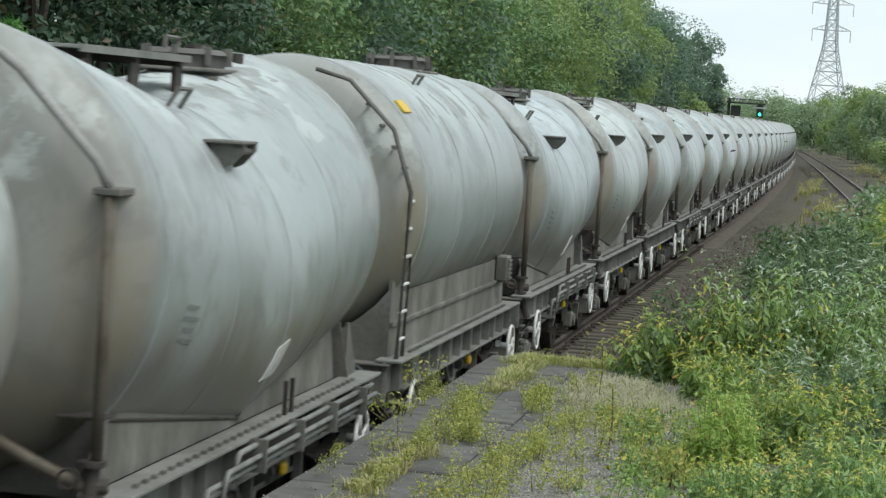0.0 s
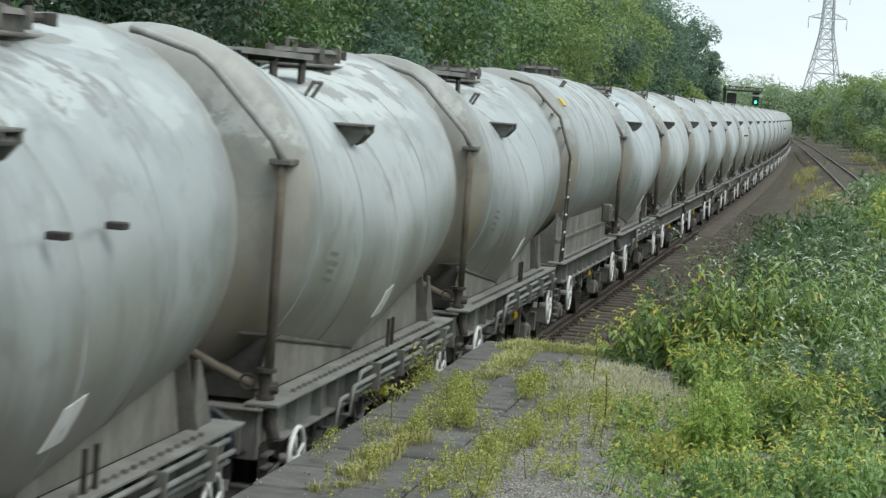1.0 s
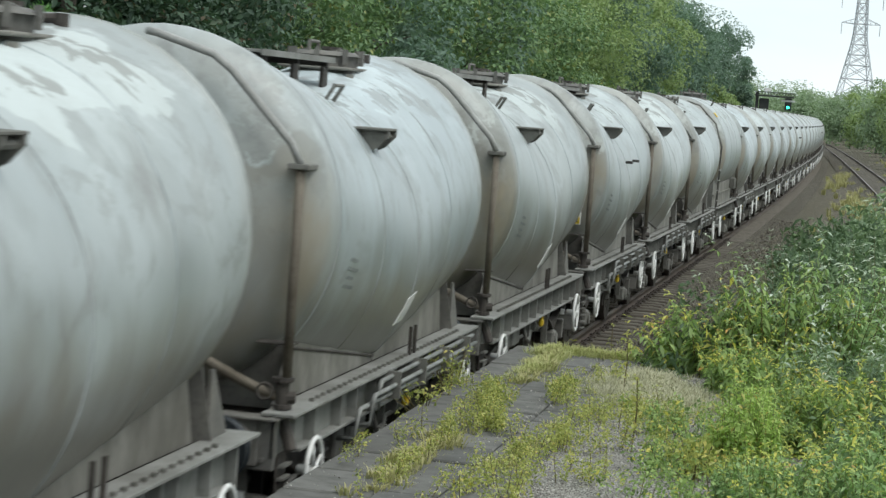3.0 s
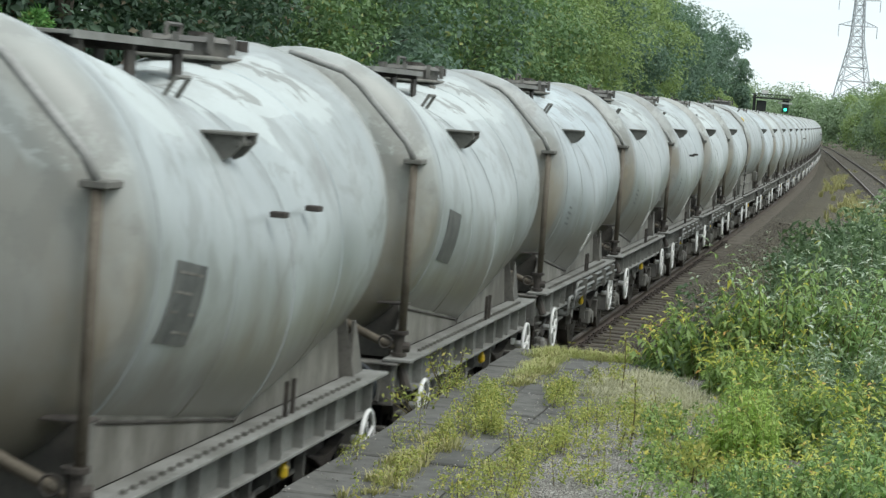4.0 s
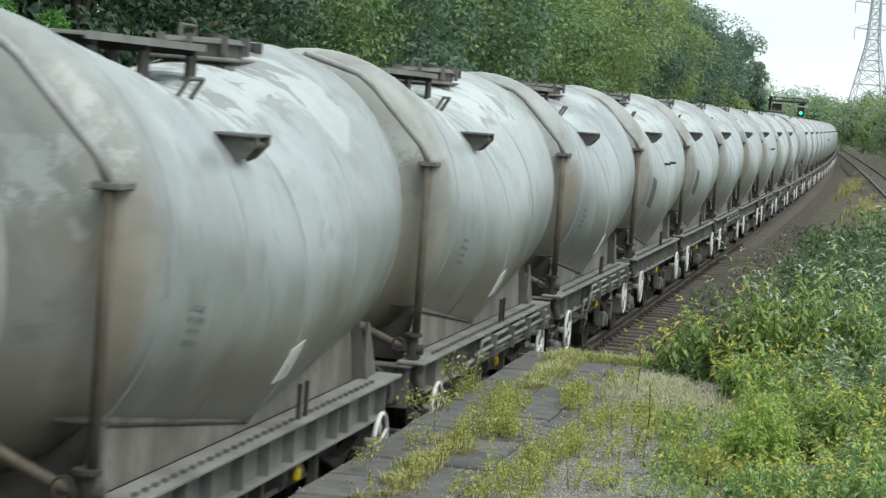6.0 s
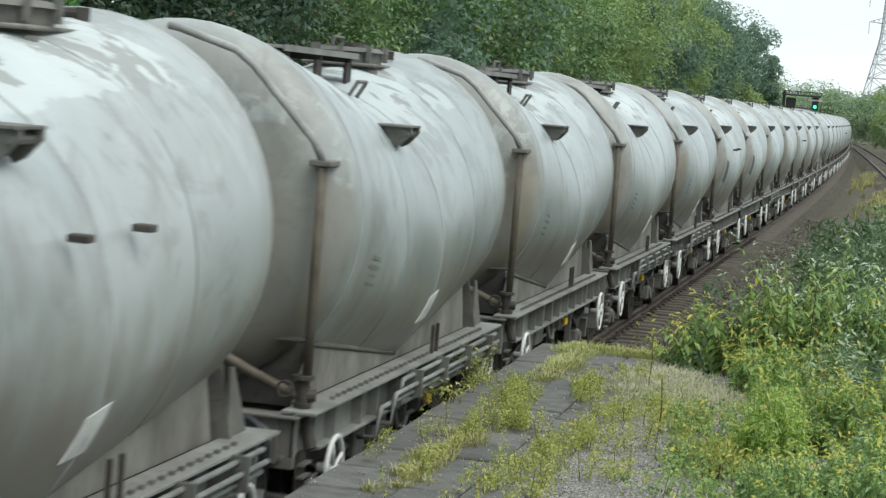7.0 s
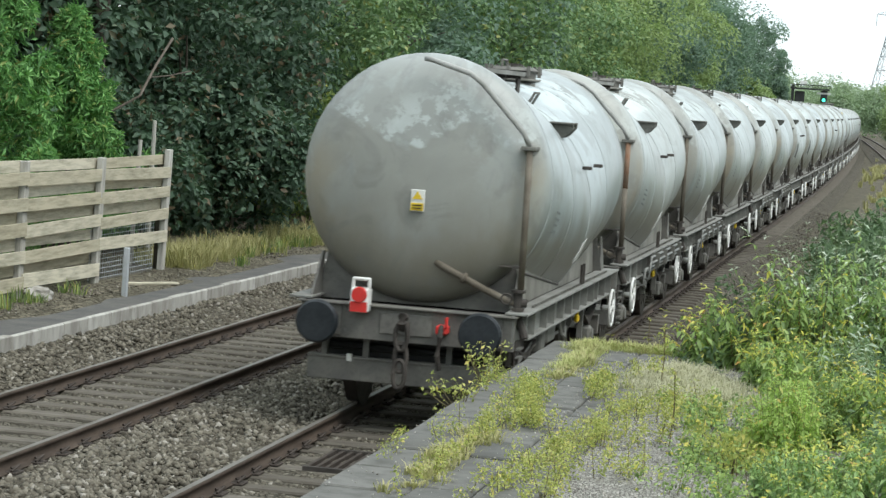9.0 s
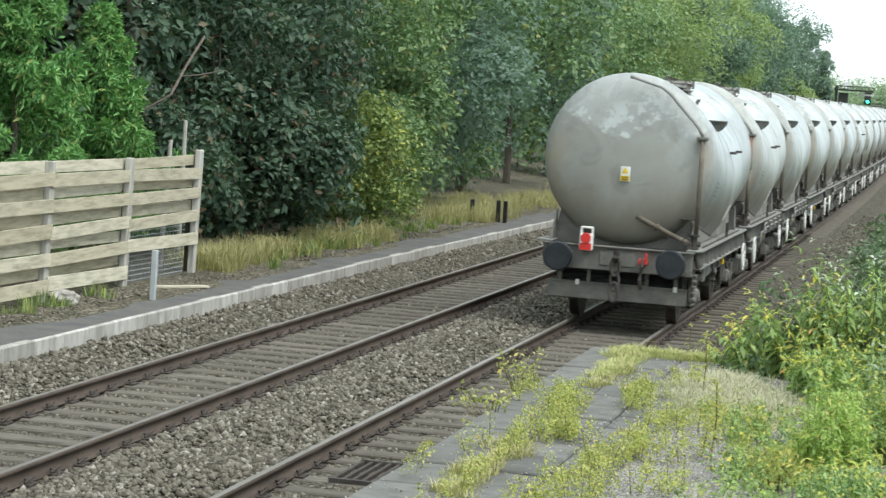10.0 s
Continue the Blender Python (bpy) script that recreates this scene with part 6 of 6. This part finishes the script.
sprig(2.2, 27.5, -0.25, 1.25, "tall weed with a yellow flower beyond the platform end", 51)
sprig(2.95, 21.8, PLAT, 0.55, "brown seeding weed stalk", 52)
sprig(3.4, 18.3, PLAT, 0.55, "thin dry weed stalk on gravel", 53)


# a sapling that leans over the platform edge
def edge_sapling(x, y, z, seed, h):
    t = thing("weed_plant", "yellow-green sapling rooted in the platform face", "plant", "single weeds", at=pose(x, y, z))
    bm = bmesh.new()
    r = random.Random(seed)
    c = []
    for i in range(9):
        e = Vector((r.uniform(-0.35, 0.12), r.uniform(-0.35, 0.35), h * r.uniform(0.5, 1.0)))
        rod(bm, (0, 0, -0.1), e, 0.007, 5, 0.003)
        for q in (0.55, 0.75, 0.95):
            c.append((e.x * q, e.y * q, e.z * q, 0.07))
    tagged(part("stalkwork", bm, M_STEM, t), kind="stuff")
    v, f = leaves(c, 5, 1.0, 0.045, 0.5, seed)
    ob = new("leaves", raw("leaves", v, f, M_WEED))
    ob.parent = t


edge_sapling(1.46, 21.2, 0.80, 61, 0.50)
edge_sapling(1.50, 19.6, 0.88, 62, 0.22)

# ---------------- fence ----------------
fence = thing("fence", "weathered timber hit-and-miss fence with pale horizontal boards", "fence", kind="structure")
FX = -7.2
posts = [19.2, 22.3, 25.4, 28.5, 31.65, 34.8, 38.1]
for i, y in enumerate(posts):
    last = i == len(posts) - 1
    bm = box(bmesh.new(), -0.05, 0.05, -0.085, 0.085, -0.3, 2.06 if last else 1.98, 0.012)
    ob = part("post", bm, M_POST, fence)
    ob.matrix_basis = pose(FX + rng.uniform(-0.02, 0.02), y, 0.12, rng.uniform(-0.8, 0.8), rng.uniform(-0.8, 0.8), 0)
bm = box(bmesh.new(), -0.05, 0.05, -0.11, 0.11, -0.3, 1.95, 0.02)
part("strainer_post", bm, M_BARK, fence).matrix_basis = pose(FX - 0.14, 38.36, 0.12, 2.5, 0, 0)
for i in range(len(posts) - 1):
    y0, y1 = posts[i], posts[i + 1]
    for j in range(10):
        front = j % 2 == 1
        z = 1.90 - 0.008 * (i - 3) - j * 0.182 + rng.uniform(-0.015, 0.015)
        wide = (0.19 if front else 0.165) + rng.uniform(-0.012, 0.015)
        if i == len(posts) - 2 and j in (6, 8, 9):
            continue
        bm = box(bmesh.new(), -0.012, 0.012, -(y1 - y0) / 2 - 0.03, (y1 - y0) / 2 + 0.03, -wide / 2, wide / 2, 0.004)
        b = part("board", bm, M_BOARD, fence)
        b.matrix_basis = pose(FX + (0.064 if front else -0.064) + 0.003 * (i % 2), (y0 + y1) / 2, 0.12 + z, rng.uniform(-0.7, 0.7), rng.uniform(-2, 2), 0)
bm = bmesh.new()
for j in range(12):
    rod(bm, (FX - 0.05, 34.65, 0.2 + j * 0.075), (FX - 0.05, 37.8, 0.2 + j * 0.075), 0.005, 4)
for j in range(30):
    rod(bm, (FX - 0.05, 34.7 + j * 0.105, 0.15), (FX - 0.05, 34.7 + j * 0.105, 1.1), 0.004, 4)
part("wire_mesh", bm, M_GALV, fence, "patch of wire mesh")
bm = box(bmesh.new(), -0.04, 0.04, -0.04, 0.04, -0.2, 0.72, 0.01)
solid("marker_post", bm, M_GALV, "short grey steel post by the asphalt strip", "post").matrix_world = pose(-6.28, 33.6, 0.12)
bm = box(bmesh.new(), -0.06, 0.06, -0.5, 0.5, 0, 0.035, 0.006)
solid("plank", bm, M_BOARD, "pale loose plank lying on the ground", "plank").matrix_world = pose(-6.5, 35.5, 0.14, 0, 0, -38)
bm = bmesh.new()
bmesh.ops.create_icosphere(bm, subdivisions=3, radius=0.2)
for v in bm.verts:
    v.co *= 1 + 0.5 * noise.noise(v.co * 7)
    v.co.z *= 0.6
solid("rubble", bm, M_KERB, "pale broken concrete lump by the fence foot", "rubble").matrix_world = pose(-6.95, 31.9, 0.2)
for y, dx in ((59.9, -0.25), (60.3, 0.35), (60.2, 0.55)):
    bm = box(bmesh.new(), -0.05, 0.05, -0.05, 0.05, -0.2, 0.55, 0.01)
    solid("stub_post", bm, M_BLACK, "short black post in the long grass", "post", group="stub posts").matrix_world = pose(-6.75 + dx, y, 0.12)
for y, z, lean in ((39.0, 2.62, 3), (38.3, 2.30, -2)):
    bm = rod(bmesh.new(), (0, 0, -2.6), (0, 0, 0), 0.045, 7, 0.035)
    solid("stake", bm, M_POST, "grey wooden stake behind the fence", "stake", group="stakes").matrix_world = pose(-7.75, y, z, lean, 1, 0)
# leaning bare stem among the trees, and a tall tree whose crown is far above
dead = thing("dead_tree", "leaning dead stem in front of the shaded wood", "tree", at=pose(-8.15, 38.5, 1.2))
part("trunk", tube(bmesh.new(), [(-1.0, 0.3, -1.1), (-0.6, 0.5, 1.4), (0.0, 0.81, 1.82), (-0.05, 1.7, 2.34), (-0.05, 2.6, 2.87)], 0.024, 8), M_BARK, dead)
part("branch", tube(bmesh.new(), [(-0.03, 1.4, 2.15), (0, 2.4, 2.2), (0, 3.6, 2.3)], 0.014, 6), M_BARK, dead)
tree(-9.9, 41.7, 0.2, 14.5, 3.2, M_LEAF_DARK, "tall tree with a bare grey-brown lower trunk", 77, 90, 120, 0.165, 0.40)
# two added trees whose high canopies keep light off the wood edge
tree(-11.2, 42.5, 0.4, 13.5, 3.4, M_LEAF_DARK, "added tall tree whose high canopy shades the wood edge", 78, 90, 120, 0.165, 0.36)
tree(-10.8, 34.5, 0.4, 13.0, 3.2, M_LEAF_DARK, "added tall tree whose high canopy shades the conifers", 79, 90, 120, 0.165, 0.42)

# ---------------- drain cover between the rails ----------------
drain = thing("drain_grate", "black slatted steel drain cover between the rails", "drain", at=pose(-0.02, 22.25, -0.15, 0, 0, 0))
for y in (-0.59, 0.59):
    part("grate_end", box(bmesh.new(), -0.34, 0.34, y - 0.03, y + 0.03, -0.05, 0.03), M_DARK, drain)
for i in range(8):
    part("slat", box(bmesh.new(), -0.33 + i * 0.09, -0.296 + i * 0.09, -0.56, 0.56, -0.03, 0.022), M_CLIP, drain)
# thin black plate puts the shade of the recess right under the slats
part("pit", box(bmesh.new(), -0.33, 0.33, -0.55, 0.55, -0.05, -0.032), M_BLACK, drain)

# ---------------- signal gantry ----------------
GS = 250.0
gxx, gyy, gaa = line(GS, -SPACING)
gantry = thing("signal_gantry", "dark cantilever signal gantry with a green light", "signal", at=pose(gxx, gyy, 0, 0, 0, math.degrees(gaa)))
part("mast", box(bmesh.new(), -2.6, -2.3, -0.15, 0.15, -0.5, 6.1, 0.02), M_SIGNAL, gantry)
bm = box(bmesh.new(), -2.7, 1.35, -0.25, -0.2, 5.75, 5.85)
box(bm, -2.7, 1.35, -0.25, -0.2, 6.15, 6.22)
for i in range(14):
    rod(bm, (-2.7 + i * 0.3, -0.22, 5.8), (-2.4 + i * 0.3, -0.22, 6.2), 0.03, 5)
    rod(bm, (-2.4 + i * 0.3, -0.22, 5.8), (-2.7 + i * 0.3, -0.22, 6.2), 0.03, 5)
box(bm, -2.7, 1.35, -0.45, 0.45, 5.7, 5.76)
part("boom", bm, M_SIGNAL, gantry)
part("sign_board", box(bmesh.new(), -1.75, -1.05, -0.3, -0.25, 6.25, 6.6, 0.02), M_WHITE, gantry, "pale sign board, unreadable")
part("signal_back", box(bmesh.new(), -2.2, -1.2, -0.1, 0.1, 4.4, 5.5, 0.05), M_SIGNAL, gantry)
sg = part("signal_head", box(bmesh.new(), 0.45, 1.15, -0.12, 0.12, 4.4, 5.68, 0.05), M_SIGNAL, gantry)
part("identity_plate", box(bmesh.new(), 0.05, 1.45, -0.16, -0.13, 5.30, 5.48, 0.01), M_WHITE, sg, "white plate above the lamp")
bm = rod(bmesh.new(), (0.8, -0.2, 4.72), (0.8, -0.13, 4.72), 0.15, 20)
part("green_lamp", bm, M_GREENLIGHT, sg, "lit green signal lamp")

# ---------------- pylon ----------------
PY, PX = 700.0, 5.113 - 0.0134 * 700
pylon = thing("pylon", "grey steel lattice electricity pylon beyond the trees", "pylon", at=pose(PX, PY, -2, 0, 0, 12))


def half(z):
    return 7.2 - (7.2 - 1.8) * min(1, z / 30.0) if z < 30 else 1.8 - 0.9 * (z - 30) / 20


levels = [0, 7.5, 13.5, 18.5, 22.5, 25.5, 28.5, 31.5, 34.5, 37.5, 40.5, 43.5, 46.5, 49.5]
for a, b in zip(levels, levels[1:]):
    bm = bmesh.new()
    ha, hb = half(a), half(b)
    cr = [(-1, -1), (1, -1), (1, 1), (-1, 1)]
    for i in range(4):
        p, q = cr[i], cr[(i + 1) % 4]
        rod(bm, (p[0] * ha, p[1] * ha, a), (p[0] * hb, p[1] * hb, b), 0.2, 4)
        rod(bm, (p[0] * ha, p[1] * ha, a), (q[0] * hb, q[1] * hb, b), 0.11, 4)
        rod(bm, (q[0] * ha, q[1] * ha, a), (p[0] * hb, p[1] * hb, b), 0.11, 4)
        rod(bm, (p[0] * hb, p[1] * hb, b), (q[0] * hb, q[1] * hb, b), 0.11, 4)
    part("lattice_bay", bm, M_GALV, pylon)
for z, w in ((34.4, 5.6), (42.0, 6.0), (48.5, 4.8)):
    for sx in (-1, 1):
        bm = bmesh.new()
        h0 = half(z)
        for sy in (-1, 1):
            rod(bm, (sx * h0, sy * h0, z), (sx * w, 0, z + 0.2), 0.1, 4)
            rod(bm, (sx * h0, sy * h0, z + 1.6), (sx * w, 0, z + 0.2), 0.08, 4)
            for q in (0.33, 0.66):
                rod(bm, (sx * (h0 + (w - h0) * q), sy * h0 * (1 - q), z + 0.1), (sx * (h0 + (w - h0) * q), sy * h0 * (1 - q), z + 1.6 * (1 - q) + 0.15), 0.05, 4)
        arm = part("cross_arm", bm, M_GALV, pylon)
        part("insulator", rod(bmesh.new(), (sx * w, 0, z + 0.2), (sx * w, 0, z - 3.2), 0.12, 6), M_GALV, arm)
# ---------------- sleepers and fastenings ----------------


def sleeper_mesh():
    bm = box(bmesh.new(), -1.28, 1.28, -0.125, 0.125, -0.17, 0.0, 0.018)
    return mesh_of("sleeper", bm, M_SLEEPER)


def clip_mesh():
    bm = box(bmesh.new(), -0.15, 0.15, -0.10, 0.10, 0.0, 0.022, 0.006)
    for sx in (-1, 1):
        tube(bm, [(sx * 0.10, -0.09, 0.03), (sx * 0.135, 0.02, 0.075), (sx * 0.09, 0.075, 0.05), (sx * 0.06, 0.0, 0.045)], 0.013, 5)
    return mesh_of("rail_clip", bm, M_CLIP)


SL, CL = sleeper_mesh(), clip_mesh()
STEP = 0.61
tracks = [o for o in scene.objects if o.name.startswith("track") and o.type == "EMPTY"]
for tr in tracks:
    kind = tr["line_name"]
    del tr["line_name"]
    off = {"running_line": 0.0, "opposite_line": -SPACING}.get(kind)
    if off is not None:
        for i in range(95):
            y = 13.2 + i * STEP
            ob = new("sleeper", SL)
            ob.parent = tr
            ob.matrix_basis = pose(off + rng.uniform(-0.02, 0.02), y, -0.158 + rng.uniform(-0.004, 0.004), 0, 0, rng.uniform(-0.6, 0.6))
            for sx in (-1, 1):
                c = new("rail_clip", CL)
                c.parent = ob
                c.matrix_basis = pose(sx * 0.7535, 0, 0.002)
    far0, far1 = (13.2 + 95 * STEP, 330) if off is not None else (62, 390)
    V, F = [], []
    s, k0 = far0, 0
    while s < far1:
        o = off if off is not None else siding_off(s)
        x, y, a = line(s, o)
        for dx in (-1.28, 1.28):
            for dy in (-0.125, 0.125):
                for z in (-0.3, -0.158):
                    V.append((x + dx * math.cos(a) - dy * math.sin(a), y + dx * math.sin(a) + dy * math.cos(a), z))
        for q in ((0, 1, 3, 2), (4, 6, 7, 5), (0, 4, 5, 1), (2, 3, 7, 6), (1, 5, 7, 3)):
            F.append([k0 + v for v in q])
        k0 += 8
        s += STEP
    ob = tagged(new("far_sleepers", raw("far_sleepers", V, F, M_SLEEPER)), "distant grey sleepers", "", kind="stuff")
    ob.parent = tr

# ---------------- what moves ----------------
# wagon lengths run by the last wagon, against time
RUN = ((0.0, -14.17), (1.0, -12.69), (2.25, -10.84), (3.5, -9.0), (4.5, -7.49), (5.5, -6.0), (7.5, -3.0), (9.5, 0.0), (10.0, 0.75))


def run_at(t, nth):
    ph = float(np.interp(t, [a for a, b in RUN], [b for a, b in RUN]))
    return 30.15 + WAGON * (ph + nth)


def wagon_pose(s):
    x0, y0, a0 = line(s)
    x1, y1, a1 = line(s + WAGON)
    return pose(x0, y0, 0, 0, 0, math.degrees(math.atan2(-(x1 - x0), y1 - y0)))


def motions():
    for nth, w in enumerate(wagons):
        walk(w, [(t * 0.5, wagon_pose(run_at(t * 0.5, nth))) for t in range(21)])
        for ws, y in zip(wheelsets[nth], (1.75, 6.73)):
            walk(ws, [(i / FPS, pose(0, y, 0.46, -math.degrees(run_at(i / FPS, nth) / 0.46) % 360.0)) for i in range(0, 301)])
    walk(lamp, [(t * 0.5, wagon_pose(run_at(t * 0.5, 0)) @ pose(-0.49, 0.46, 1.13)) for t in range(21)])


motions()
